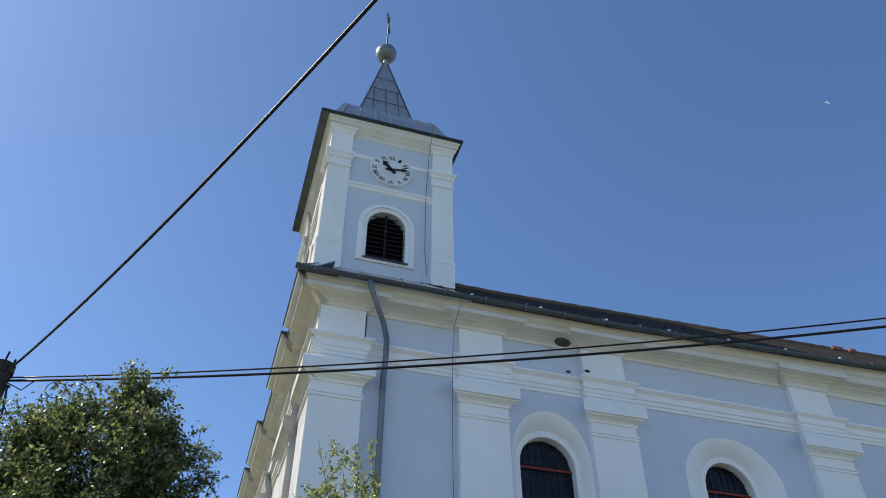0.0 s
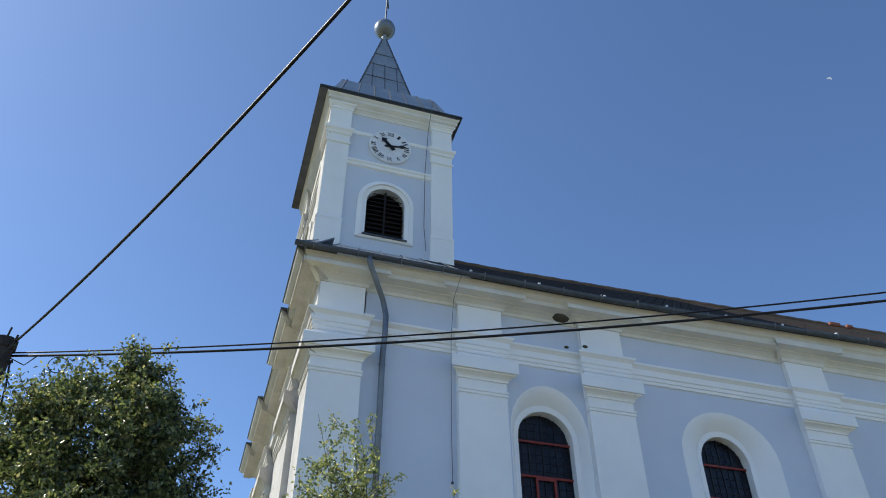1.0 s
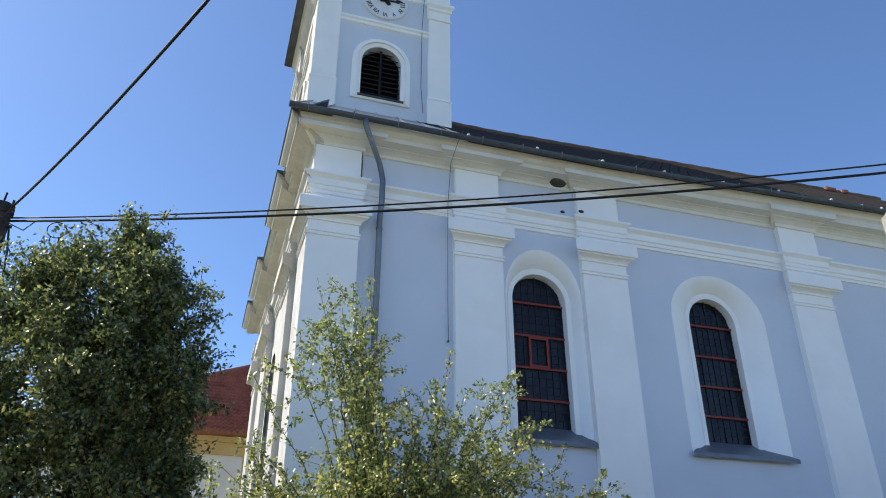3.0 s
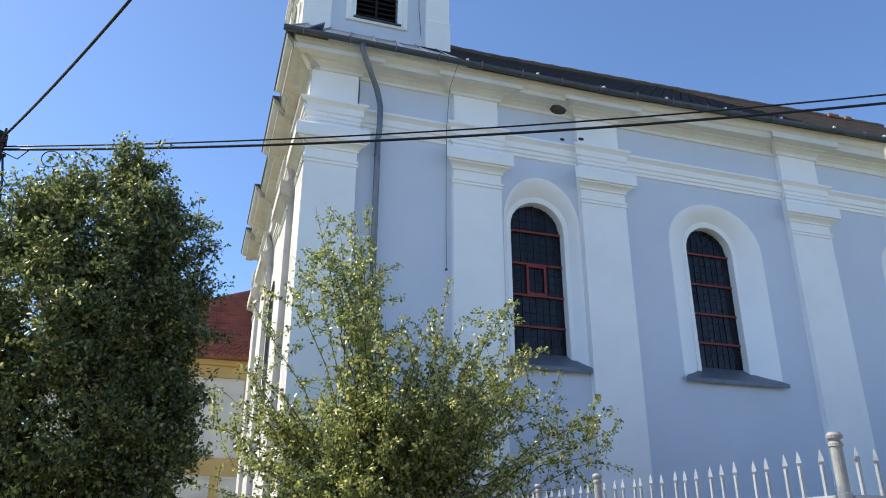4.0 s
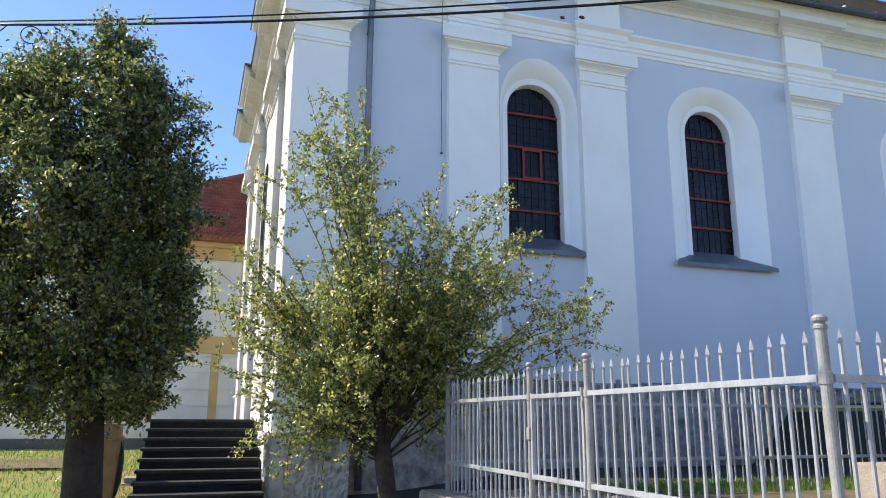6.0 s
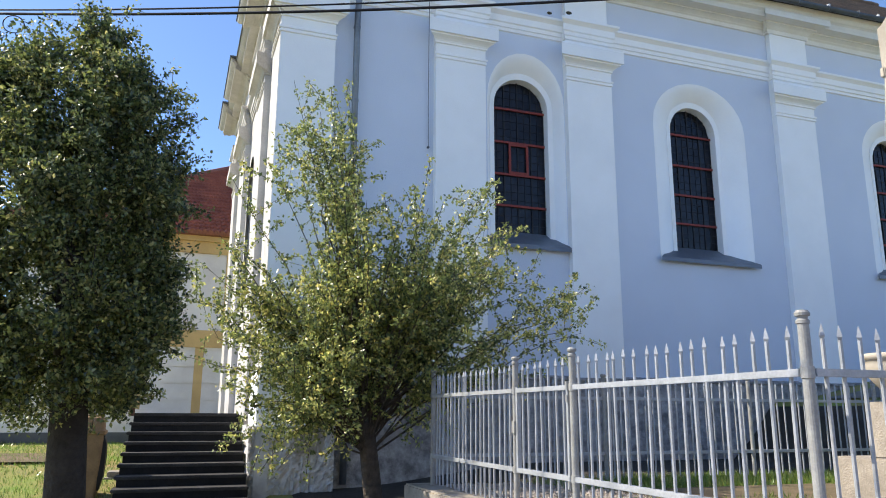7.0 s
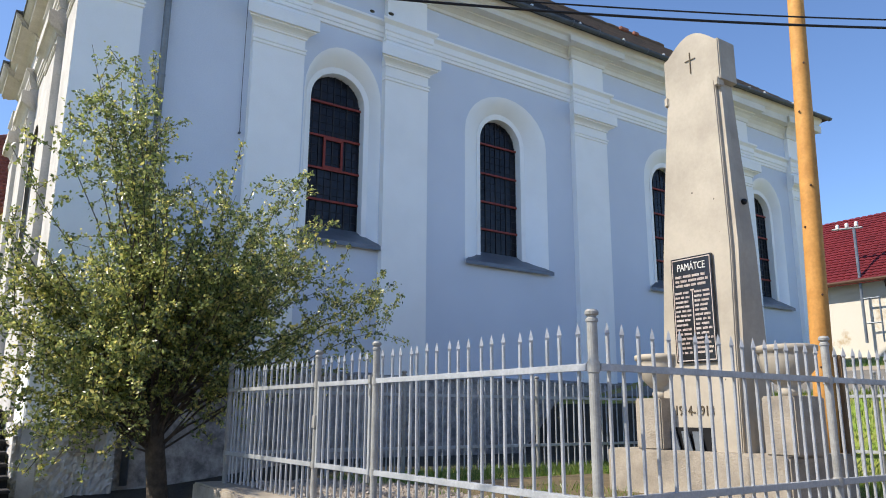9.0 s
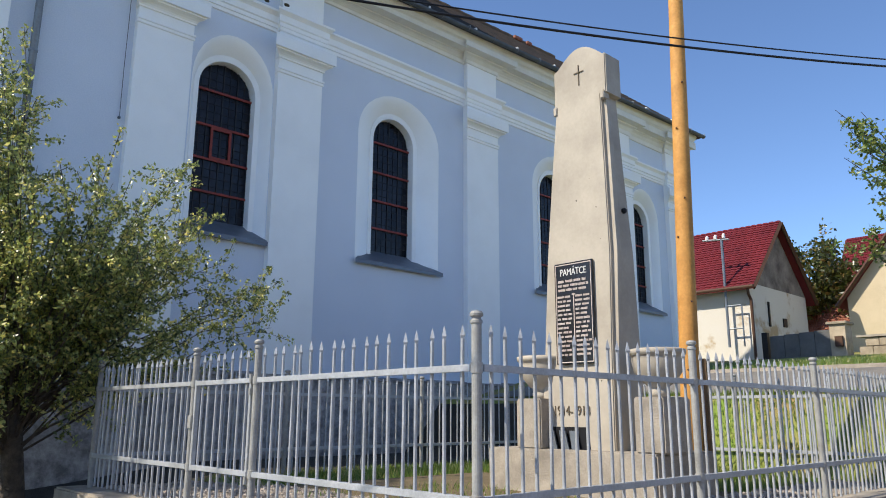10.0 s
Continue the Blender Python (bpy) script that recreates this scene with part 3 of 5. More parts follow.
T_STRING = ((0.0, 17.30), (0.05, 17.33), (0.05, 17.42), (0.09, 17.46), (0.09, 17.53), (0.0, 17.57))
T_THIN = ((0.0, 18.66), (0.03, 18.68), (0.03, 18.80), (0.0, 18.82))
T_CORNICE = ((0.0, 19.52), (0.03, 19.54), (0.03, 19.62), (0.07, 19.68), (0.11, 19.72), (0.11, 19.77), (0.19, 19.84), (0.23, 19.88), (0.23, 19.97), (0.27, 20.02), (0.30, 20.08))
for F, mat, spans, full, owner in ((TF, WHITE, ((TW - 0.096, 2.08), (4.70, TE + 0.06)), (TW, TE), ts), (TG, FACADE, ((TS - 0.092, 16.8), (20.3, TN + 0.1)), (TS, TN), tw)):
    for u0, u1 in spans:
        bm = bmesh.new()
        fbox(bm, F, u0, u1, -0.02, 0.10, TZ0, 19.6)
        shaft = part("tower_pilaster", bm, mat, church, "white tower corner pilaster")
        bm = bmesh.new()
        moulding(bm, F, u0, u1, T_CAP, 0.10)
        part("capital", bm, mat, shaft)
        bm = bmesh.new()
        moulding(bm, F, u0, u1, ((0.0, 15.02), (0.035, 15.0), (0.035, 15.06), (0.0, 15.1)), 0.10)
        fbox(bm, F, u0 - 0.02, u1 + 0.02, 0, 0.125, TZ0, 15.02)
        part("pilaster_base", bm, mat, shaft)
        bm = bmesh.new()
        moulding(bm, F, u0, u1, T_CORNICE[:6], 0.10)
        part("cornice_block", bm, mat, shaft)
    for prof in (T_STRING, T_THIN):
        bm = bmesh.new()
        moulding(bm, F, spans[0][1], spans[1][0], prof, returns=False)
        part("string_course", bm, mat, owner)
    bm = bmesh.new()
    moulding(bm, F, full[0], full[1], T_CORNICE)
    part("tower_cornice", bm, CREAM if mat is WHITE else mat, owner)
bm = bmesh.new()
box(bm, TW - 0.52, TE + 0.33, TS - 0.33, TN + 0.33, 20.08, 20.15)
box(bm, TW - 0.56, TE + 0.37, TS - 0.38, TN + 0.38, 20.12, 20.20, bevel=0.02)
part("eaves_board", bm, GUTTER, church, "dark tower eaves sheet")
# spire
CX, CY = 3.40, 18.60


def square(h, z, hy=None):
    hy = hy or h
    return [(CX - h, CY - hy, z), (CX + h, CY - hy, z), (CX + h, CY + hy, z), (CX - h, CY + hy, z)]


bm = bmesh.new()
loft(bm, [square(2.28, 20.19, 2.9), square(2.0, 20.9, 2.3), square(1.66, 22.2, 1.7), square(1.22, 22.38, 1.22), square(0.98, 23.0, 0.98), square(0.08, 27.25, 0.08)])
spire = part("spire", bm, SPIRE, church, "grey sheet metal spire over a flared skirt")
bm = bmesh.new()
for z in (23.9, 24.9, 25.8):
    h = 0.98 - 0.9 * (z - 23.0) / 4.25 + 0.012
    tube(bm, square(h, z) + [square(h, z)[0]], 0.014, 4)
for sx in (-1, 1):
    for sy in (-1, 1):
        tube(bm, [(CX + sx * 0.99, CY + sy * 0.99, 23.0), (CX + sx * 0.09, CY + sy * 0.09, 27.25)], 0.03, 5)
for k in (-1, 0, 1):
    a = 0.5 * k
    tube(bm, [(CX + a, CY - 0.985, 23.02), (CX + a * 0.9, CY - 0.99 + 0.9 * 0.45, 25.0)], 0.014, 4)
    tube(bm, [(CX - 0.985, CY + a, 23.02), (CX - 0.99 + 0.9 * 0.45, CY + a * 0.9, 25.0)], 0.014, 4)
for k in range(7):
    u = -1.5 + 0.5 * k
    tube(bm, [(CX + u * 1.3, CY - 2.6, 20.56), (CX + u * 1.15, CY - 2.31, 20.91), (CX + u, CY - 1.71, 22.21), (CX + u * 0.8, CY - 1.23, 22.40)], 0.022, 4)
part("spire_seam", bm, GUTTER, spire)
bm = bmesh.new()
turned(bm, CX, CY, ((0.11, 27.1), (0.10, 27.5), (0.07, 27.7)), 12)
ball = part("finial_neck", bm, SPIRE, spire)
bm = bmesh.new()
turned(bm, CX, CY, [(max(0.44 * math.sin(math.pi * k / 14), 0.02), 28.05 - 0.44 * math.cos(math.pi * k / 14)) for k in range(15)], 20)
part("finial_ball", bm, ZINC, spire, "round metal finial ball", smooth=True)
bm = bmesh.new()
tube(bm, [(CX, CY, 28.4), (CX + 0.02, CY, 31.0)], 0.035, 6)
tube(bm, [(CX - 0.16, CY - 0.5, 30.25), (CX + 0.18, CY + 0.5, 30.35)], 0.04, 6)
part("cross", bm, GUTTER, spire, "thin iron cross")

# clock on the tower
CKX, CKZ, CKR = 3.36, 18.36, 0.68
bm = bmesh.new()
loft(bm, [[TF(CKX + r * math.cos(2 * math.pi * k / 40), d, CKZ + r * math.sin(2 * math.pi * k / 40)) for k in range(40)] for r, d in ((CKR, 0.0), (CKR, 0.07), (CKR - 0.03, 0.085), (CKR - 0.05, 0.08))])
clock = part("clock_face", bm, CLOCK_WHITE, church, "white round clock face with black Roman numerals")
NUM = ("XII", "I", "II", "III", "IV", "V", "VI", "VII", "VIII", "IX", "X", "XI")


def written(name, text, size, mat, parent, m, depth=0.004, label="", spacing=1.0, fit=None):
    cu = bpy.data.curves.new(name, "FONT")
    cu.body, cu.size, cu.extrude, cu.space_character = text, size, depth, spacing
    cu.align_x, cu.align_y = "CENTER", "CENTER"
    cu.resolution_u = 3
    tmp = bpy.data.objects.new(name, cu)
    scene.collection.objects.link(tmp)
    me = bpy.data.meshes.new_from_object(tmp.evaluated_get(bpy.context.evaluated_depsgraph_get()))
    bpy.data.objects.remove(tmp)
    me.materials.append(mat)
    ob = new(name, me)
    ob.parent = parent
    if fit:
        wide = max(v.co.x for v in me.vertices) - min(v.co.x for v in me.vertices)
        m = m @ Matrix.Diagonal((fit / wide, 1, 1, 1))
    ob.matrix_basis = m
    if label:
        ob["label"] = label
    return ob


for k, text in enumerate(NUM):
    a = math.radians(90 - 30 * k)
    r = CKR - 0.16
    m = Matrix.Translation(TF(CKX + r * math.cos(a), 0.088, CKZ + r * math.sin(a))) @ Matrix.Rotation(radians(90), 4, "X") @ Matrix.Rotation(a - math.pi / 2, 4, "Z")
    written("numeral", text, 0.22, BLACK, clock, m, fit=0.055 * len(text) + 0.03)
for name, ang, length, wide in (("clock_pointer", 318, 0.42, 0.055), ("clock_pointer", 80, 0.52, 0.035)):
    a = math.radians(90 - ang)
    ux, uz = math.cos(a), math.sin(a)
    px, pz = -uz, ux
    shape = ((-0.18, 1.0), (-0.18, -1.0), (length * 0.62, -0.8), (length * 0.68, -2.2), (length, 0.0), (length * 0.68, 2.2), (length * 0.62, 0.8))
    bm = bmesh.new()
    loft(bm, [[TF(CKX + ux * s + px * w * wide, d, CKZ + uz * s + pz * w * wide) for s, w in shape] for d in (0.10, 0.12)])
    part(name, bm, BLACK, clock, "black clock pointer")
# tower lightning wire
bm = bmesh.new()
tube(bm, [(4.58, TS - 0.6, 20.3), (4.55, TS - 0.2, 19.3), (4.50, TS - 0.08, 17.6), (4.50, TS - 0.06, 15.4), (4.56, TS - 0.1, 14.5)], 0.01, 5)
part("lightning_wire", bm, GUTTER, ts)

# nests and small birds' mess on the mouldings
for x, y, z, r in ((6.78, YS - 0.40, 10.63, 0.13), (7.36, YS - 0.30, 10.05, 0.045), (6.98, YS - 0.14, 10.06, 0.04), (7.36, YS - 0.30, 9.28, 0.05)):
    bm = bmesh.new()
    bmesh.ops.create_icosphere(bm, subdivisions=2, radius=r)
    for v in bm.verts:
        v.co = Vector((v.co.x * 1.5, v.co.y * 0.8, v.co.z * 0.8)) * (1 + 0.15 * noise.noise(v.co * 20)) + Vector((x, y, z))
    tagged(finish("swallow_nest", bm, NEST), "dark mud nest under the church eaves", "nest", "nests")

# ---- ground ----
def smooth(a, b, s):
    k = min(max((s - a) / (b - a), 0), 1)
    return k * k * (3 - 2 * k)


def height(x, y):
    left = 0.02 + 0.18 * smooth(3, 11, y) + 0.62 * smooth(11, 16, y) + 0.8 * smooth(16, 26, y)
    terrace = 0.76
    east = 0.76 + 1.2 * smooth(10.9, 12.3, x) + 0.55 * smooth(12.0, 16.0, x) + 0.09 * min(max(x - 16, 0), 60)
    inside = terrace if x < 10.9 else east
    k = (smooth(2.92, 2.98, x) if y < 9.4 else smooth(2.6, 6.5, x)) * smooth(2.87, 2.93, y)
    low = left + (smooth(6, 40, x) * 1.6 if y < 2.9 else 0)
    z = low + (inside - low) * k
    if x > -0.6 and x < 1.6 and y > 11:
        z = min(z, 0.2) if y < 14.75 else 1.63
    return z


def lines(*spans):
    out = []
    for a, b, n in spans:
        out += [a + (b - a) * i / n for i in range(n)]
    return out + [spans[-1][1]]


gx = lines((-900, -100, 8), (-100, -20, 8), (-20, -0.62, 20), (-0.62, -0.58, 1), (-0.58, 1.6, 6), (1.6, 2.9, 4), (2.9, 3.0, 3), (3.0, 10.9, 26), (10.9, 16, 24), (16, 60, 30), (60, 900, 10))
gy = lines((-900, -60, 8), (-60, 2.85, 16), (2.85, 2.95, 3), (2.95, 14.7, 36), (14.7, 14.78, 1), (14.78, 40, 22), (40, 900, 10))
v = [(x, y, height(x, y) + (0.02 * noise.noise((x * 0.8, y * 0.8, 0)) if 3 < x < 60 and y > 3 else 0)) for y in gy for x in gx]
nx = len(gx)
f = [(j * nx + i, j * nx + i + 1, (j + 1) * nx + i + 1, (j + 1) * nx + i) for j in range(len(gy) - 1) for i in range(nx - 1)]
ground = tagged(quick("ground", v, f, GRASS_BASE), "grassy ground rising towards the houses", "ground", kind="structure")


def sheet(name, mat, xs, ys, lift, label, category):
    v = [(x, y, height(x, y) + lift) for y in ys for x in xs]
    n = len(xs)
    f = [(j * n + i, j * n + i + 1, (j + 1) * n + i + 1, (j + 1) * n + i) for j in range(len(ys) - 1) for i in range(n - 1)]
    return tagged(quick(name, v, f, mat), label, category, kind="structure")


sheet("road", ASPHALT, lines((-60, 2.85, 30)), lines((-12, 4.5, 30)), 0.03, "grey asphalt street", "road")
sheet("road", ASPHALT, lines((2.85, 40, 40)), lines((-12, 2.80, 16)), 0.03, "grey asphalt street", "road")
sheet("lane", ASPHALT, lines((12.35, 15.9, 12)), lines((-20, 12.0, 24)), 0.03, "dark asphalt lane behind the memorial yard", "road")
sheet("gravel", GRAVEL, lines((3.25, 10.85, 20)), lines((3.21, 4.0, 4)), 0.028, "pale gravel strip along the fence", "gravel")
sheet("gravel", GRAVEL, lines((3.25, 4.9, 6)), lines((4.0, 9.2, 12)), 0.028, "pale gravel strip along the fence", "gravel")
sheet("soil", SOIL, lines((4.9, 8.3, 8)), lines((4.0, 8.0, 10)), 0.03, "dry brown soil round the memorial", "soil")
# these two soil sheets carry the shade of trees and church in their colour
sheet("soil", DARK_SOIL, lines((-0.55, 2.84, 8)), lines((4.6, 9.62, 16)), 0.03, "soil under the trees with shade put into its dark colour", "soil")
sheet("soil", DARK_SOIL, lines((-0.55, 12.0, 24)), lines((9.62, 12.95, 8)), 0.03, "soil along the church plinth with shade put into its dark colour", "soil")
bm = bmesh.new()
box(bm, 15.9, 16.1, -20, 12, 2.2, 2.62, bevel=0.02)
tagged(finish("kerb", bm, CONCRETE), "pale concrete kerb of the lane", "kerb", kind="structure")
bm = bmesh.new()
box(bm, 2.86, 3.24, 2.80, 9.46, -0.2, 0.80, bevel=0.02)
tagged(finish("retaining_wall", bm, CONCRETE), "low weathered concrete wall under the fence", "wall", kind="structure")
bm = bmesh.new()
box(bm, 3.243, 10.9, 2.82, 3.20, -0.2, 0.795, bevel=0.02)
tagged(finish("retaining_wall", bm, CONCRETE), "low weathered concrete wall under the fence", "wall", kind="structure")

rng = np.random.default_rng(5)


def scatter_blades(name, spots, tall, label):
    v, f = [], []
    for x, y, z in spots:
        a, h, w = rng.uniform(0, 6.28), tall * rng.uniform(0.5, 1.3), 0.006 + 0.006 * rng.random()
        dx, dy = math.cos(a) * w, math.sin(a) * w
        bx, by = rng.normal(0, 0.35 * h, 2)
        k = len(v)
        v += [(x - dx, y - dy, z - 0.01), (x + dx, y + dy, z - 0.01), (x + bx, y + by, z + h)]
        f.append((k, k + 1, k + 2))
    return tagged(quick(name, v, f, BLADE), label, "grass", kind="stuff")


spots = []
for k in range(26000):
    if k % 3 == 0:
        x, y = rng.uniform(4.5, 10.8), rng.uniform(8.0, 9.6)
    elif k % 3 == 1:
        x, y = rng.uniform(8.2, 10.8), rng.uniform(4.0, 9.2)
    else:
        x, y = rng.uniform(10.8, 12.4), rng.uniform(3.2, 9.5)
    spots.append((x, y, height(x, y)))
for k in range(3500):
    x, y = rng.uniform(4.4, 8.5), rng.uniform(4.0, 7.0)
    if noise.noise((x * 1.5, y * 1.5, 3)) > 0.0 and not (6.5 < x < 8 and 3.9 < y < 6.3):
        spots.append((x, y, height(x, y)))
scatter_blades("grass", spots, 0.10, "uneven green grass in the memorial yard")
spots = [(x, y, height(x, y)) for x, y in zip(rng.uniform(-5, -0.7, 14000), rng.uniform(9.5, 19, 14000))]
scatter_blades("grass", spots, 0.06, "short lawn beside the stone stairs")
spots = [(x, y, height(x, y)) for x, y in zip(rng.uniform(16.2, 24, 9000), rng.uniform(4, 11, 9000))]
scatter_blades("grass", spots, 0.16, "grass verge behind the lane")

# loose stones of the gravel
v, f = [], []
for k in range(5200):
    if k % 5 < 3:
        x, y = rng.uniform(3.26, 4.9), rng.uniform(3.2, 9.1)
    else:
        x, y = rng.uniform(3.2, 10.7), rng.uniform(3.2, 4.0)
    r = rng.uniform(0.010, 0.028)
    z = height(x, y) + 0.035 + r * 0.3
    n0 = len(v)
    q = rng.uniform(0.7, 1.3, 6) * r
    v += [(x + q[0], y, z), (x, y + q[1], z), (x - q[2], y, z), (x, y - q[3], z), (x, y, z + q[4] * 0.8), (x, y, z - r)]
    f += [(n0 + a, n0 + b, n0 + 4) for a, b in ((0, 1), (1, 2), (2, 3), (3, 0))]
tagged(quick("gravel_stones", v, f, GRAVEL), "loose pale gravel stones", "gravel", kind="stuff")

# added wall out of view: reflects in the fence, bounces sun onto the church
bm = bmesh.new()
box(bm, -60, 60, -12.4, -12.0, -0.3, 6.0)
tagged(finish("street_wall", bm, BOUNCE_WALL), "plain unseen wall added across the street to bounce light", "wall", kind="structure")

# ---- stairs beside the church ----
stairs = thing("stairs", "dark worn stone stairs climbing beside the church front", "stairs", kind="structure")
for k in range(10):
    z = 1.65 - 0.155 * k
    y = 14.75 - 0.357 * k
    bm = bmesh.new()
    box(bm, -0.66 - 0.012 * k, 1.21, y - 0.05, y + 0.42, z - 0.05, z, bevel=0.012)
    step = part("step", bm, STEP, stairs)
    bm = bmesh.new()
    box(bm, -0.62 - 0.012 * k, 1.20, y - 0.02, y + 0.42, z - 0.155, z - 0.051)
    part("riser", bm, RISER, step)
bm = bmesh.new()
box(bm, -0.60, 1.2, 14.752, 25, 1.2, 1.655)
tagged(finish("pavement", bm, STEP), "dark stone paving before the church front", "pavement", kind="structure")
bm = bmesh.new()
tube(bm, [(-0.66, 14.7, 1.6), (-0.62, 14.7, 3.1)], [0.05, 0.045], 8)
tagged(finish("stair_post", bm, BROWN), "brown wooden post at the stair head", "post")
litter_bin = thing("litter_bin", "tan litter bin with a rounded hood on the lawn", "bin")
BX, BY, BZ = -1.13, 13.0, 0.40


def rounded(hx, hy, z, r=0.05, n=4):
    """A rounded rectangle about the bin's axis."""
    out = []
    for cx, cy, a0 in ((hx - r, hy - r, 0), (-hx + r, hy - r, 90), (-hx + r, -hy + r, 180), (hx - r, -hy + r, 270)):
        out += [(BX + cx + r * math.cos(radians(a0 + 90 * k / n)), BY + cy + r * math.sin(radians(a0 + 90 * k / n)), BZ + z) for k in range(n + 1)]
    return out


bm = bmesh.new()
loft(bm, [rounded(0.15, 0.16, -0.1), rounded(0.15, 0.16, 0.02), rounded(0.175, 0.18, 0.55), rounded(0.19, 0.20, 0.92), rounded(0.215, 0.22, 0.94), rounded(0.215, 0.22, 0.99), rounded(0.19, 0.20, 1.0)])
part("bin_body", bm, PILLAR, litter_bin)
bm = bmesh.new()
loft(bm, [rounded(0.185, 0.19, 1.0), rounded(0.18, 0.185, 1.10), rounded(0.155, 0.16, 1.18), rounded(0.10, 0.10, 1.22, 0.04), rounded(0.04, 0.04, 1.23, 0.02)])
part("bin_hood", bm, PILLAR, litter_bin)
# black bulge down the +x side of the body
bm = bmesh.new()
loft(bm, [[(BX + 0.15 + d, BY + w, BZ + z) for d, w in ((0, -0.15), (k, -0.13), (k, 0.13), (0, 0.15))] for k, z in ((0.03, 0.1), (0.075, 0.3), (0.09, 0.6), (0.08, 0.8), (0.05, 0.92))])
part("bin_side", bm, BLACK, litter_bin, "black bulge on the right side of the bin")
for k in range(3):
    bm = bmesh.new()
    box(bm, -1.02 + 0.05 * k, -0.70, 13.85 + 0.04 * k, 14.3, 0.44 + 0.09 * k, 0.52 + 0.09 * k, bevel=0.012)
    tagged(finish("stone_slab", bm, CONCRETE), "pale loose stone slab stacked beside the stairs", "slab", "stacked slabs")
sheet("path", SOIL, lines((-14, -1.9, 16)), lines((15.2, 17.0, 8)), 0.03, "tan trodden path across the lawn", "path")

# ---- fence ----
FX, FY, FB, FC, FD = 3.13, 3.07, 5.55, 6.67, 9.12
PITCH = 0.1305
FT, RU, RL, BASE = 2.20, 1.882, 1.148, 0.79


def picket_mesh():
    bm = bmesh.new()
    turned(bm, 0, 0, ((0.0118, BASE + 0.03), (0.0118, 2.06)), 8)
    loft(bm, [[(a * w, b * t, z) for a, b in ((-1, 0), (0, -1), (1, 0), (0, 1))] for w, t, z in ((0.0125, 0.0125, 2.055), (0.013, 0.013, 2.062), (0.0215, 0.019, 2.076), (0.0125, 0.0115, 2.108), (0.001, 0.001, 2.142))])
    me = bpy.data.meshes.new("picket")
    bm.to_mesh(me)
    bm.free()
    me.materials.append(FENCE)
    return me


def post_mesh():
    bm = bmesh.new()
    turned(bm, 0, 0, ((0.030, BASE - 0.1), (0.030, 2.135), (0.036, 2.14), (0.036, 2.155), (0.026, 2.165), (0.028, 2.175), (0.039, 2.18), (0.041, 2.195), (0.030, 2.21), (0.006, 2.214)), 16)
    for z in (RU, RL):
        turned(bm, 0, 0, ((0.031, z - 0.032), (0.036, z - 0.030), (0.036, z + 0.030), (0.031, z + 0.032)), 16)
    bmesh.ops.recalc_face_normals(bm, faces=bm.faces)
    me = bpy.data.meshes.new("post")
    bm.to_mesh(me)
    bm.free()
    me.materials.append(POST)
    return me


PICKET, POSTM = picket_mesh(), post_mesh()


def run(owner, start, way, length, posts, spans, skip_rail=()):
    """A straight run of fence. posts: stations of posts; spans: (from, to) of railed stretches."""
    along = Vector((way[0], way[1], 0))
    turn = Matrix.Rotation(math.atan2(way[1], way[0]), 4, "Z")
    for s in posts:
        shared("post", POSTM, Matrix.Translation(Vector((*start, 0)) + along * s), owner)
    for a, b in spans:
        n = max(round((b - a) / PITCH) - 1, 1)
        for k in range(n):
            p = Vector((*start, 0)) + along * (a + (b - a) * (k + 1) / (n + 1)) + Vector((0, 0, random.uniform(-0.006, 0.006)))
            shared("picket", PICKET, Matrix.Translation(p) @ Matrix.Rotation(random.uniform(-0.008, 0.008), 4, "Y") @ turn, owner)
        for z in (RU, RL):
            bm = bmesh.new()
            for side in (1,):
                box(bm, a + 0.035, b - 0.035, -0.026, -0.012, z - 0.021, z + 0.021, bevel=0.003)
                box(bm, a + 0.035, b - 0.035, -0.012, 0.022, z + 0.012, z + 0.021)
            bm.transform(Matrix.Translation((*start, 0)) @ turn)
            part("rail", bm, FENCE, owner)


fence_a = thing("fence", "grey painted tubular steel fence with spear-headed pickets", "fence", "memorial fence")
# outer side of this run looks west: its rails lie on the street side
run(fence_a, (FX, FD), (0, -1), FD - FY, (0, FD - FC, FD - FB), ((0, FD - FC), (FD - FB, FD - FY)))
gate = thing("gate", "grey steel yard gate with spear-headed pickets, closed", "gate", "memorial fence")
run(gate, (FX, FD), (0, -1), 0, (), ((FD - FC + 0.02, FD - FB - 0.02),))
for y in (FC - 0.06, FB + 0.07):
    bm = bmesh.new()
    box(bm, FX - 0.022, FX + 0.018, y - 0.018, y + 0.018, RL - 0.03, RU + 0.03, bevel=0.003)
    part("gate_stile", bm, FENCE, gate)
for z in (RU - 0.09, RU + 0.02, RL - 0.05):
    bm = bmesh.new()
    tube(bm, [(FX - 0.03, FB + 0.045, z - 0.03), (FX - 0.03, FB + 0.045, z + 0.03)], 0.018, 8)
    part("hinge", bm, POST, gate)
bm = bmesh.new()
box(bm, FX - 0.04, FX + 0.03, FC - 0.05, FC + 0.02, 1.48, 1.60, bevel=0.006)
part("lock_case", bm, POST, gate)
fence_b = thing("fence", "grey painted tubular steel fence with spear-headed pickets", "fence", "memorial fence")
run(fence_b, (FX, FY), (1, 0), 7.47, (0, 2.49, 4.98, 7.47), ((0, 2.49), (2.49, 4.98), (4.98, 7.47)))
fence_c = thing("fence", "grey steel fence in the shade before the church plinth", "fence", "memorial fence")
run(fence_c, (FX, FD), (1, 0), 7.47, (2.49, 4.98, 7.47), ((0, 2.49), (2.49, 4.98), (4.98, 7.47)))
fence_d = thing("fence", "sunlit grey steel fence closing the memorial yard", "fence", "memorial fence")
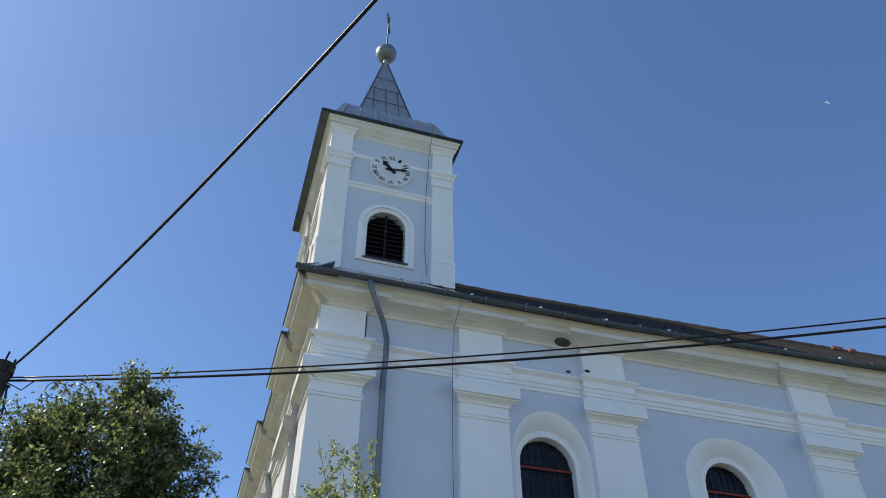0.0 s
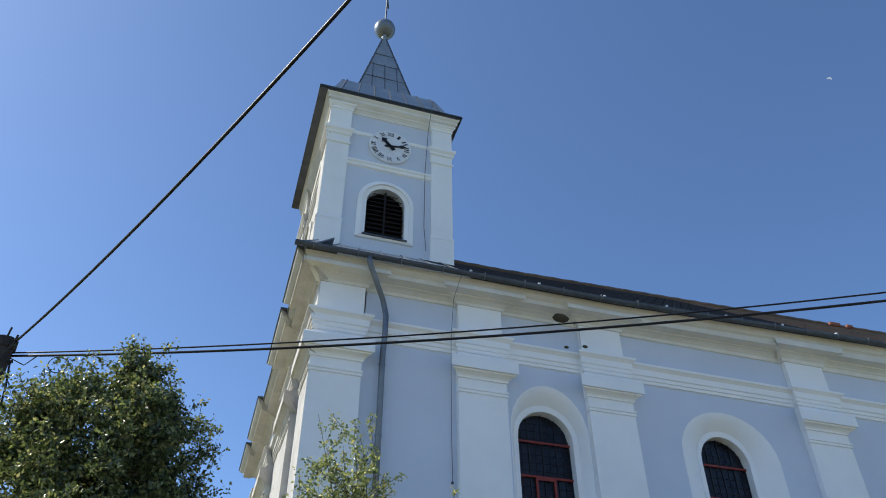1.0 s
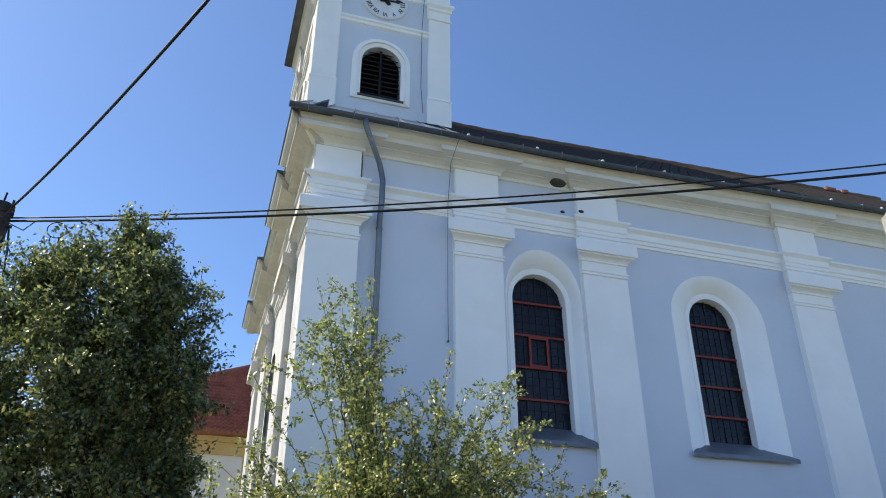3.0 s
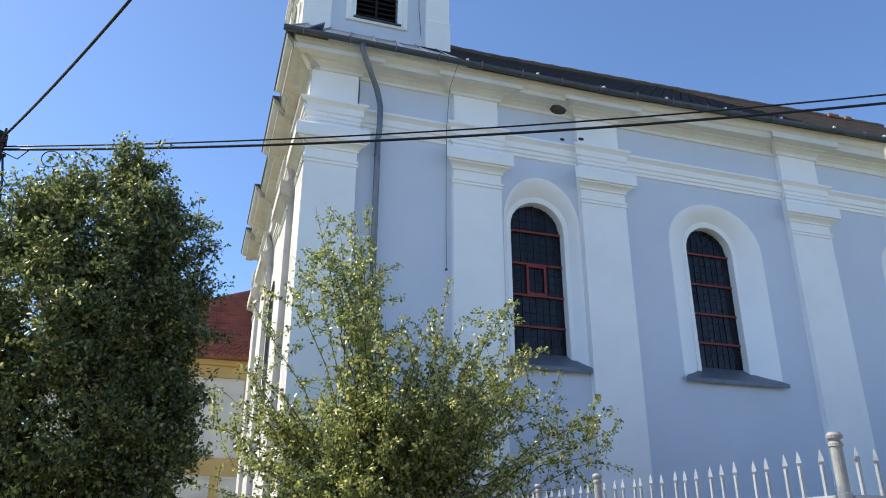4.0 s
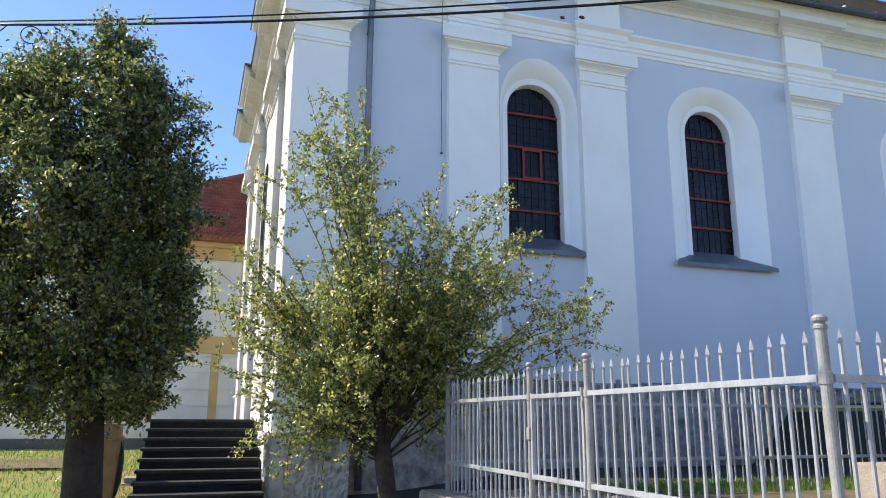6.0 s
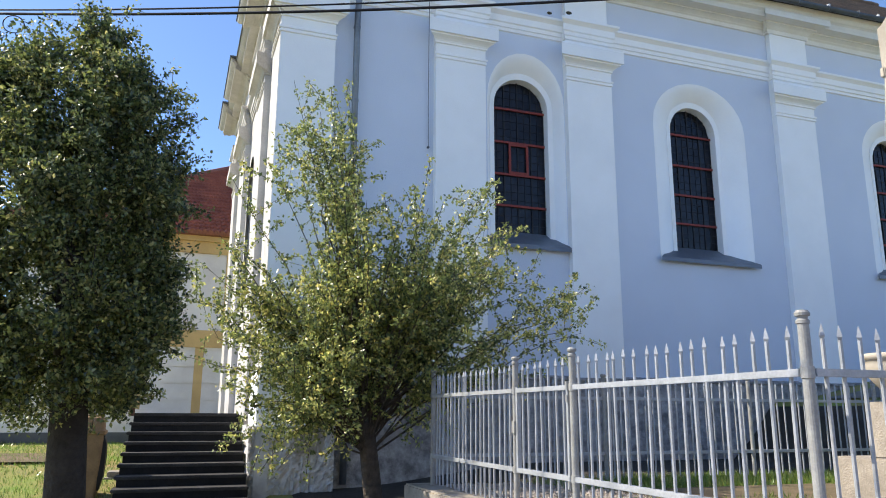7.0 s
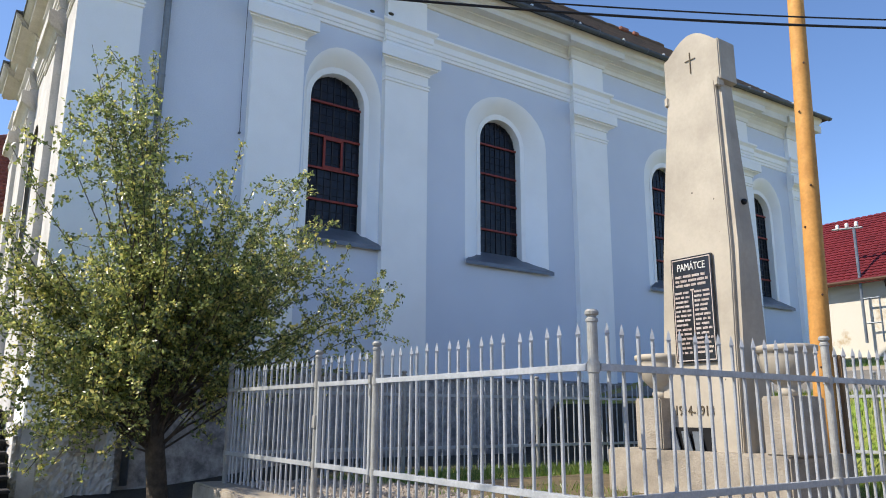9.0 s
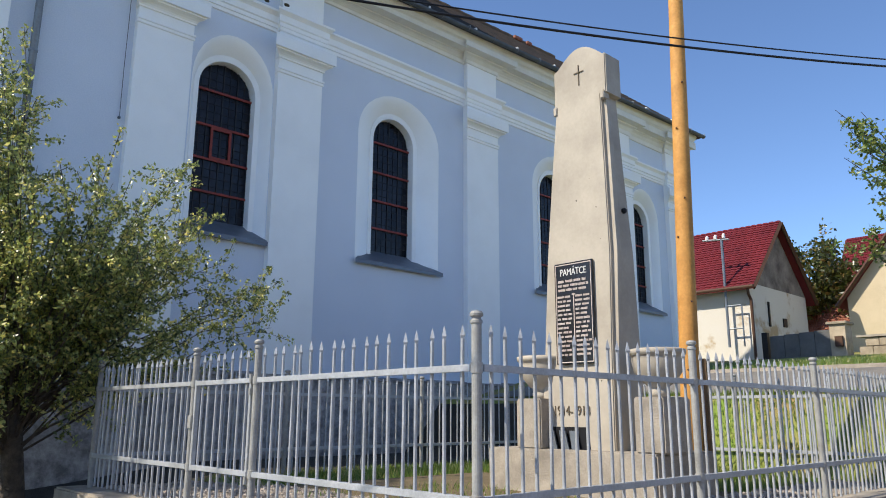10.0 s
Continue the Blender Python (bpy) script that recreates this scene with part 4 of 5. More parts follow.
run(fence_d, (FX + 7.47, FD), (0, -1), 6.05, (2.0, 4.0), ((0, 2.0), (2.0, 4.0), (4.0, 6.05)))

# ---- war memorial ----
memorial = thing("war_memorial", "tall tapering stone war memorial with a black inscription plaque", "monument")
MX = 6.85
bm = bmesh.new()
box(bm, 6.60, 7.75, 4.03, 6.25, 0.55, 1.25, bevel=0.02)
part("base_slab", bm, CONCRETE, memorial, "rough weathered concrete base slab")


def shaft_ring(y0, y1, depth, z):
    return [(MX, y0, z), (MX + depth, y0, z), (MX + depth, y1, z), (MX, y1, z)]


bm = bmesh.new()
loft(bm, [shaft_ring(4.66, 5.66, 0.62, 1.24), shaft_ring(4.65, 5.58, 0.57, 2.2), shaft_ring(4.62, 5.50, 0.47, 3.4), shaft_ring(4.64, 5.40, 0.38, 4.4), shaft_ring(4.66, 5.30, 0.33, 5.27)])
top = [(5.325, 5.27), (5.325, 5.74)] + [(5.27 - 0.65 * k / 12, 5.76 + 0.19 * math.sin(math.pi * k / 12)) for k in range(13)] + [(4.575, 5.76), (4.575, 5.27)]
loft(bm, [[(MX, y, z) for y, z in top], [(MX + 0.31, y, z) for y, z in top]])
bmesh.ops.recalc_face_normals(bm, faces=bm.faces)
bmesh.ops.bevel(bm, geom=[e for e in bm.edges if e.is_manifold and e.calc_face_angle(0) > 0.9 and not all(abs(q.co.z - 5.27) < 0.01 for q in e.verts)], offset=0.012, segments=2, affect="EDGES")
shaft = part("shaft", bm, STONE, memorial, "pale tapering stone shaft with a rounded head")
bm = bmesh.new()
ys = ((1.24, 4.60, 4.70), (2.2, 4.60, 4.68), (3.4, 4.56, 4.64), (4.4, 4.59, 4.66), (5.20, 4.61, 4.68))
loft(bm, [[(MX + 0.05, a, z), (MX + 0.13, a, z), (MX + 0.13, b, z), (MX + 0.05, b, z)] for z, a, b in ys])
part("edge_rib", bm, STONE, memorial)
bm = bmesh.new()
box(bm, MX - 0.02, MX + 0.1, 4.60, 4.66, 5.19, 5.30, bevel=0.01)
part("corbel", bm, STONE, memorial)
bm = bmesh.new()
box(bm, MX - 0.02, MX + 0.1, 5.28, 5.335, 5.17, 5.28, bevel=0.01)
part("corbel", bm, STONE, memorial)
bm = bmesh.new()
bmesh.ops.create_icosphere(bm, subdivisions=2, radius=0.035)
bmesh.ops.translate(bm, verts=bm.verts, vec=(7.15, 4.61, 3.9))
part("bolt_head", bm, BLACK, memorial)
for y, z, r in ((5.05, 4.05, 0.014), (4.86, 4.28, 0.010), (5.22, 3.72, 0.008), (4.78, 3.92, 0.012), (5.12, 3.52, 0.010), (4.90, 4.62, 0.008), (5.28, 4.36, 0.007), (4.74, 3.55, 0.010), (5.20, 5.05, 0.007), (4.80, 1.98, 0.012)):
    bm = bmesh.new()
    bmesh.ops.create_icosphere(bm, subdivisions=1, radius=r, matrix=Matrix.Translation((MX + 0.002, y, z)) @ Matrix.Diagonal((0.25, 1.0, random.uniform(0.8, 1.6), 1)))
    part("pit", bm, DARK_SOIL, shaft)
bm = bmesh.new()
box(bm, MX - 0.012, MX, 4.947, 4.956, 5.46, 5.72)
box(bm, MX - 0.0125, MX - 0.001, 4.88, 5.02, 5.622, 5.631)
part("carved_cross", bm, GOLD, memorial, "thin dull bronze cross")
bm = bmesh.new()
box(bm, MX - 0.035, MX - 0.008, 4.84, 5.375, 2.17, 3.33, bevel=0.006)
plaque = part("plaque", bm, PLAQUE, memorial, "black polished plaque with pale lettering")


def facing_west(y, z, x):
    return Matrix(((0, 0, -1, x), (-1, 0, 0, y), (0, 1, 0, z), (0, 0, 0, 1)))


bm = bmesh.new()
for y0, y1, z0, z1 in ((4.860, 5.355, 3.302, 3.312), (4.860, 5.355, 2.188, 2.198), (4.860, 4.868, 2.198, 3.302), (5.347, 5.355, 2.198, 3.302)):
    box(bm, MX - 0.039, MX - 0.034, y0, y1, z0, z1)
part("plaque_border", bm, NAME_LETTER, plaque)
written("inscription", "PAM\u00c1TCE", 0.115, LETTER, plaque, facing_west(5.107, 3.215, MX - 0.037), 0.002, fit=0.36)
bm = bmesh.new()


def bars(y0, y1, z, tall):
    """Unreadable words as small bars."""
    y = y1
    while y > y0 + 0.03:
        w = random.uniform(0.05, 0.11)
        e = max(y - w, y0)
        n = max(int((y - e) / 0.0105), 1)
        for k in range(n):
            a = y - 0.0105 * k
            box(bm, MX - 0.038, MX - 0.034, a - random.uniform(0.006, 0.0085), a, z - tall / 2 * random.uniform(0.7, 1), z + tall / 2 * random.uniform(0.7, 1))
        y = e - 0.010


for k, (a, b) in enumerate(((4.90, 5.32), (4.89, 5.32), (4.89, 5.32))):
    bars(a, b, 3.115 - 0.050 * k, 0.032)
for k in range(14):
    z = 2.935 - 0.0505 * k
    bars(5.128 + random.uniform(0, 0.02), 5.335, z, 0.027)
    bars(4.875 + random.uniform(0, 0.02), 5.085, z, 0.027)
tagged(part("name_lettering", bm, NAME_LETTER, plaque), kind="stuff")
bm = bmesh.new()
box(bm, MX - 0.039, MX - 0.034, 5.102, 5.112, 2.25, 2.95)
box(bm, MX - 0.040, MX - 0.034, 5.085, 5.129, 2.95, 2.965)
part("torch_line", bm, NAME_LETTER, plaque)
written("year_digits", "1914-1918", 0.15, GOLD, memorial, facing_west(5.21, 1.66, MX - 0.004), 0.006, "dark worn year digits 1914-1918", fit=0.48)
bm = bmesh.new()
loft(bm, [[(MX - 0.012, y, z) for y, z in ((4.97, 1.24), (5.60, 1.24), (5.56, 1.49), (5.00, 1.49))], [(MX - 0.002, y, z) for y, z in ((4.97, 1.24), (5.60, 1.24), (5.56, 1.49), (5.00, 1.49))]])
niche = part("niche_panel", bm, BLACK, memorial, "black recessed panel")
bm = bmesh.new()
for y in (5.08, 5.22, 5.38):
    loft(bm, [[(x, y, 1.25), (x, y + 0.10, 1.25), (x, y + 0.13, 1.45), (x, y + 0.05, 1.45)] for x in (MX - 0.06, MX - 0.04)])
part("lantern_glass", bm, ZINC, niche)
for y0, y1 in ((5.50, 5.86), (3.97, 4.30)):
    bm = bmesh.new()
    box(bm, 6.66, 7.2, y0, y1, 1.25, 1.80, bevel=0.015)
    ped = part("pedestal", bm, CONCRETE, memorial, "pitted concrete pedestal")
    bm = bmesh.new()
    turned(bm, 6.93, 5.69 if y0 > 5 else 4.16, ((0.10, 1.80), (0.11, 1.86), (0.08, 1.89), (0.15, 1.94), (0.24, 2.05), (0.265, 2.17), (0.26, 2.22), (0.285, 2.23), (0.29, 2.28), (0.25, 2.29), (0.22, 2.2), (0.05, 2.1)), 24)
    part("flower_bowl", bm, STONE, memorial, "round stone flower bowl", smooth=True)

# ---- poles and cables ----
pole = thing("utility_pole", "new orange-brown timber utility pole in the yard", "utility pole")
bm = bmesh.new()
tube(bm, [(9.08 + 0.064 * k, 5.02, 0.7 + k * 1.16) for k in range(11)], [0.135 - 0.005 * k for k in range(11)], 14)
part("pole_shaft", bm, POLE_WOOD, pole, smooth=True)
bm = bmesh.new()
for z, a in ((2.2, 3.5), (3.1, 4.1), (4.0, 2.9), (4.55, 3.8), (5.6, 3.2), (6.3, 4.0)):
    p = Vector((9.08 + 0.055 * (z - 0.7) + 0.125 * math.cos(a), 5.02 + 0.125 * math.sin(a), z))
    bmesh.ops.create_icosphere(bm, subdivisions=1, radius=0.016, matrix=Matrix.Translation(p))
part("knot", bm, BROWN, pole)
bm = bmesh.new()
box(bm, 9.24, 9.36, 4.84, 4.96, 0.7, 2.35, bevel=0.01)
part("pole_footing", bm, PILLAR, pole, "rusty steel pole footing")
PX, PY, PZ = -2.56, 8.55, 6.02
old = thing("utility_pole", "old dark timber utility pole with cable clamps", "utility pole")
bm = bmesh.new()
tube(bm, [(PX, PY, -0.1), (PX, PY, 3), (PX, PY, PZ)], [0.15, 0.13, 0.115], 12)
part("pole_shaft", bm, OLD_POLE, old)
bm = bmesh.new()
turned(bm, PX, PY, ((0.13, PZ - 0.12), (0.135, PZ - 0.1), (0.13, PZ + 0.0), (0.05, PZ + 0.04)), 12)
part("pole_cap", bm, OLD_POLE, old)
bm = bmesh.new()
tube(bm, [(PX, PY, PZ - 0.3), (PX + 0.16, PY - 0.05, PZ - 0.28)], 0.02, 6)
tube(bm, [(PX + 0.05, PY - 0.1, PZ - 0.22), (PX + 0.12, PY - 0.12, PZ - 0.1), (PX + 0.13, PY - 0.12, PZ + 0.02)], 0.014, 6)
tube(bm, [(PX + 0.02, PY - 0.1, PZ - 0.05), (PX + 0.03, PY - 0.1, PZ + 0.12)], 0.012, 6)
tube(bm, [(PX + 0.1, PY - 0.1, PZ - 0.25), (PX + 0.3, PY - 0.1, PZ - 0.33), (PX + 0.42, PY - 0.14, PZ - 0.2)], 0.007, 5)
part("cable_clamp", bm, OLD_POLE, old)
bm = bmesh.new()
tube(bm, [(PX + 0.14, PY - 0.06, PZ - 0.3), (PX + 0.20, PY - 0.08, PZ - 0.6), (PX + 0.24, PY - 0.08, PZ - 1.0), (PX + 0.30, PY - 0.08, PZ - 1.35), (PX + 0.22, PY - 0.08, PZ - 2.6)], 0.012, 6)
tube(bm, [(PX + 0.12, PY - 0.08, PZ - 0.45), (PX + 0.05, PY - 0.12, PZ - 0.9), (PX + 0.08, PY - 0.1, PZ - 1.5)], 0.012, 6)
part("hanging_cable", bm, CABLE, old)
bm = bmesh.new()
turned(bm, PX + 0.13, PY - 0.12, ((0.02, PZ - 1.0), (0.06, PZ - 0.97), (0.06, PZ - 0.75), (0.02, PZ - 0.7)), 10)
part("junction_box", bm, CABLE, old)


def wire(a, b, sag, r, n=40):
    a, b = Vector(a), Vector(b)
    bm = bmesh.new()
    tube(bm, [a.lerp(b, k / n) - Vector((0, 0, 4 * sag * (k / n) * (1 - k / n))) for k in range(n + 1)], r, 6)
    return bm


FAR = (13.6, 1.0)
tagged(finish("overhead_cable", wire((PX + 0.1, PY, PZ - 0.19), (*FAR, 6.47), 0.47, 0.014), CABLE, smooth=True), "thick black overhead cable from the old pole", "cable", "overhead cables")
tagged(finish("overhead_cable", wire((PX + 0.1, PY, PZ - 0.15), (*FAR, 6.56), 0.44, 0.009), CABLE, smooth=True), "thin black overhead cable from the old pole", "cable", "overhead cables")
tagged(finish("overhead_cable", wire((PX + 0.1, PY - 0.05, PZ - 0.05), (4.15, -4.6, 8.5), 0.97, 0.015), CABLE, smooth=True), "thick black overhead cable crossing the street", "cable", "overhead cables")
bm = bmesh.new()
tube(bm, [(PX + 0.66 + 0.1 * math.cos(a), PY - 0.2, PZ - 0.32 + 0.1 * math.sin(a)) for a in [2 * math.pi * k / 20 for k in range(21)]], 0.006, 5)
tagged(finish("cable_loop", bm, CABLE), "small spare loop of black cable", "cable")


# ---- trees ----
def limb_path(a, b, rise=0.0, wig=0.06, n=6):
    a, b = Vector(a), Vector(b)
    out = []
    for k in range(n + 1):
        s = k / n
        p = a.lerp(b, s)
        p.z += rise * math.sin(math.pi * s)
        if 0 < k < n:
            p += Vector(rng.normal(0, wig, 3))
        out.append(p)
    return out


def leaves(name, centres, spread, size, mat, parent, per):
    """Small folded leaves round the twig points."""
    c = np.repeat(np.array(centres), per, axis=0)
    n = len(c)
    p = c + rng.normal(0, 1, (n, 3)) * np.array(spread)
    d = rng.normal(0, 1, (n, 3)) + np.array((0, 0, -0.25))
    d /= np.linalg.norm(d, axis=1)[:, None]
    u = np.cross(d, rng.normal(0, 1, (n, 3)))
    u /= np.linalg.norm(u, axis=1)[:, None]
    nrm = np.cross(d, u)
    s = size * rng.uniform(0.6, 1.3, (n, 1))
    v = np.empty((n, 4, 3))
    v[:, 0], v[:, 2] = p, p + d * s
    v[:, 1] = p + d * s * 0.45 + u * s * 0.29 + nrm * s * 0.10
    v[:, 3] = p + d * s * 0.45 - u * s * 0.29 + nrm * s * 0.10
    idx = np.arange(n * 4).reshape(n, 4)
    tris = np.concatenate((idx[:, [0, 1, 2]], idx[:, [0, 2, 3]]))
    me = bpy.data.meshes.new(name)
    me.vertices.add(n * 4)
    me.vertices.foreach_set("co", v.reshape(-1))
    me.loops.add(n * 6)
    me.loops.foreach_set("vertex_index", tris.reshape(-1).astype(np.int32))
    me.polygons.add(n * 2)
    me.polygons.foreach_set("loop_start", np.arange(0, n * 6, 3, dtype=np.int32))
    me.update(calc_edges=True)
    me.materials.append(mat)
    ob = new(name, me)
    ob.parent = parent
    return tagged(ob, kind="stuff")


def sprout(bm, path, radius, twigs, length, up, centres, step=0.09):
    """Twigs along a limb; fills centres with points for leaves."""
    n = len(path) - 1
    for k in range(twigs):
        s = 0.25 + 0.75 * rng.random()
        i = min(int(s * n), n - 1)
        p = path[i].lerp(path[i + 1], s * n - i)
        along = (path[i + 1] - path[i]).normalized()
        d = (along * 0.7 + Vector(rng.normal(0, 0.75, 3)) + Vector((0, 0, up))).normalized()
        l = length * rng.uniform(0.45, 1.2)
        q = [p, p + d * l * 0.5 + Vector(rng.normal(0, 0.03, 3)), p + d * l + Vector((0, 0, rng.uniform(-0.1, 0.08)))]
        tube(bm, q, [radius * 0.45, radius * 0.3, 0.004], 4, caps=False)
        m = max(int(l / step), 2)
        for j in range(m):
            t = (j + 1) / m
            centres.append(q[0].lerp(q[1], t * 2) if t < 0.5 else q[1].lerp(q[2], t * 2 - 1))
    for j in range(n * 3):
        if j > n * 1.2:
            i = j // 3
            centres.append(path[i].lerp(path[i + 1], (j % 3) / 3))


def tree(name, label, trunk, limbs, bark, leaf, parts, spread, size, per, twigs, length, up, r_limb, leaders=()):
    """trunk: points and radii; limbs: end points."""
    ob = thing(name, label, "tree")
    bm = bmesh.new()
    tube(bm, trunk[0], trunk[1], 12)
    part("trunk", bm, bark, ob, smooth=True)
    centres = []
    fork = Vector(trunk[0][-1])
    nodes = [fork]
    for e in leaders:
        path = limb_path(fork - Vector((0, 0, rng.uniform(0, parts))), e, rise=0.10, wig=0.04)
        n = len(path)
        bm = bmesh.new()
        tube(bm, path, [r_limb * 1.7 * (1 - 0.8 * k / (n - 1)) for k in range(n)], 7)
        part("limb", bm, bark, ob)
        nodes += path[1:]
    for e in limbs:
        e = Vector(e)
        if leaders:
            start = min(nodes, key=lambda q: (q - e).length + 1.3 * max(0.0, q.z - e.z + 0.4))
        else:
            start = fork - Vector((0, 0, rng.uniform(0, parts)))
        path = limb_path(start, e, rise=0.06 if leaders else 0.14, wig=0.045)
        n = len(path)
        bm = bmesh.new()
        tube(bm, path, [r_limb * (1 - 0.85 * k / (n - 1)) for k in range(n)], 6)
        sprout(bm, path, r_limb * 0.5, twigs, length, up, centres)
        part("limb", bm, bark, ob)
    leaves("crown", centres, spread, size, leaf, ob, per)
    return ob


ends = []
for k in range(62):
    a = rng.uniform(0, 2 * math.pi)
    z = rng.uniform(1.5, 4.8)
    wide = 1.0 + 0.75 * math.sin(math.pi * min(max((z - 1.3) / 3.4, 0), 1))
    r = wide * math.sqrt(rng.uniform(0.25, 1.0))
    x = 2.0 + r * math.cos(a) * (1.12 if math.cos(a) > 0 else 0.98)
    cap = 4.9 if x < 1.75 else 3.75 if x < 2.9 else 4.0 if x < 3.6 else 2.9
    z = min(z, cap - 0.5 * rng.random())
    if x < 3.0 or z > 2.5:
        ends.append((x, 7.95 + r * math.sin(a) * 0.85, z - 0.35 * (r > 1.3)))
for k in range(34):
    ends.append((rng.uniform(1.0, 3.1), 7.9 + rng.uniform(-0.7, 0.5), rng.uniform(1.7, 3.3)))
ends += [(1.62, 7.9, 5.4), (1.02, 7.9, 5.32), (1.5, 7.9, 5.0), (1.15, 7.95, 5.0), (4.75, 7.9, 2.95), (4.55, 7.8, 2.6), (4.35, 7.9, 3.0), (0.1, 7.9, 2.8), (0.3, 7.9, 3.5), (0.55, 7.9, 3.9), (1.35, 8.0, 4.8), (1.55, 7.8, 4.9), (1.2, 7.8, 4.7), (3.45, 7.9, 4.35), (3.3, 7.8, 4.1), (1.1, 8.0, 4.6), (1.5, 7.6, 4.4), (0.85, 7.8, 4.3), (1.75, 8.2, 4.5), (1.3, 7.7, 4.9), (3.0, 7.7, 3.8), (3.6, 8.1, 3.7), (4.1, 7.7, 2.9), (2.6, 7.5, 3.5), (2.9, 7.5, 2.9), (4.65, 7.9, 2.75), (1.75, 7.8, 4.4), (1.9, 7.9, 4.0), (2.2, 7.8, 3.7), (1.65, 8.1, 4.6), (2.6, 7.8, 3.95), (3.2, 7.7, 3.7), (3.7, 7.9, 3.9), (4.5, 8.2, 3.1), (3.9, 7.7, 3.3), (0.25, 7.9, 3.1), (0.35, 7.7, 2.6), (0.15, 8.1, 2.2), (0.62, 7.8, 1.75), (0.9, 7.7, 1.55), (1.2, 7.6, 1.45)]
fruit = tree("fruit_tree", "loose green fruit tree with yellowing leaves before the church", ([(2.12, 7.95, 0.1), (2.08, 7.95, 0.7), (2.0, 7.95, 1.3), (1.97, 7.95, 1.62)], [0.12, 0.105, 0.095, 0.085]), ends, BARK, LEAF_APPLE, 0.45, (0.023, 0.023, 0.023), 0.045, 14, 9, 0.48, 0.12, 0.013)
fruit.scale = (1.25, 1.25, 1.25)
fruit.location = (0, 0, -0.25 * 1.6)
ends = []
for k in range(270):
    a = rng.uniform(0, 2 * math.pi)
    s = rng.uniform(0, 1)
    z = 1.70 + 3.4 * s
    wide = 1.14 * math.sin(math.pi * (0.16 + 0.72 * s)) ** 0.55
    r = wide * math.sqrt(rng.uniform(0.35, 1.0))
    ends.append((-1.12 + r * math.cos(a) * (1.0 if math.cos(a) > 0 else 1.25), 7.95 + r * math.sin(a), z))
ends += [(-1.12, 7.9, 5.5), (-0.85, 7.8, 5.4), (-0.62, 7.9, 5.25), (-1.5, 7.8, 5.25), (-0.4, 7.9, 5.05), (-0.15, 7.8, 4.2), (-0.05, 7.9, 3.9), (-0.25, 7.9, 5.0), (-0.1, 7.9, 4.7), (0.0, 7.9, 4.4), (-1.8, 7.9, 5.2), (-2.1, 7.9, 4.9), (-0.95, 7.9, 5.65), (-1.05, 7.7, 5.55), (-1.2, 8.1, 5.4), (-0.8, 7.7, 5.5), (-1.0, 7.8, 5.2), (-1.3, 7.7, 5.3), (-0.7, 7.8, 5.1)]
dense = tree("dense_tree", "dense dark green deciduous tree shaded on the street side", ([(-0.88, 7.95, -0.35), (-0.87, 7.95, 1.0), (-0.92, 7.95, 2.0), (-1.05, 7.95, 3.2)], [0.215, 0.18, 0.16, 0.10]), ends, DARK_BARK, LEAF_DARK, 1.2, (0.036, 0.036, 0.036), 0.048, 19, 10, 0.36, 0.60, 0.012,
             leaders=((-1.05, 7.95, 5.2), (-0.65, 7.9, 4.8), (-1.55, 7.9, 4.8), (-1.0, 7.4, 4.3), (-1.1, 8.5, 4.3), (-0.4, 7.95, 3.4), (-1.95, 7.95, 3.4), (-0.9, 7.3, 3.0), (-1.1, 8.6, 3.0), (-0.5, 7.6, 2.4), (-1.7, 7.8, 2.4)))
dense.scale = (0.85, 0.85, 0.85)
dense.location = (0, 0, 0.15 * 1.6 - 0.06)
street_ends = [(8.35, 3.05, 5.15), (8.75, 2.9, 5.2), (8.3, 3.0, 4.55), (8.7, 2.7, 4.1), (8.4, 2.95, 4.75), (9.0, 2.6, 3.9), (8.45, 3.0, 3.62), (8.9, 2.6, 3.7), (9.3, 2.4, 4.6), (9.4, 2.3, 3.9), (10.2, 2.2, 5.4), (11.0, 0.6, 5.5), (11.6, 1.6, 4.8), (10.4, 0.3, 4.6), (9.8, 0.4, 5.2), (8.6, 2.9, 4.95), (8.9, 2.7, 4.4), (9.2, 2.5, 5.0), (9.5, 2.2, 4.3)]
ends = [(x + 0.36, y - 0.28, z - 0.12) for x, y, z in street_ends]
tree("street_tree", "leafy green tree reaching over the street", ([(10.75, 1.3, 0.0), (10.7, 1.3, 1.5), (10.6, 1.3, 2.7)], [0.16, 0.14, 0.11]), ends, BARK, LEAF_MID, 0.5, (0.035, 0.035, 0.035), 0.052, 24, 9, 0.32, 0.05, 0.02)
ends = []
for k in range(70):
    a, s = rng.uniform(0, 6.283), rng.random()
    r = 4.4 * math.sin(math.pi * (0.12 + 0.75 * s)) * math.sqrt(rng.uniform(0.3, 1))
    ends.append((40.5 + r * math.cos(a), 15.2 + r * math.sin(a), 5.2 + 5.2 * s))
tree("garden_tree", "rounded brownish-green garden tree behind the red-roofed house", ([(40.5, 15.2, 3.0), (40.5, 15.2, 5.0)], [0.3, 0.24]), ends, DARK_BARK, LEAF_FAR, 0.5, (0.16, 0.16, 0.16), 0.26, 4, 8, 1.0, 0.1, 0.06)


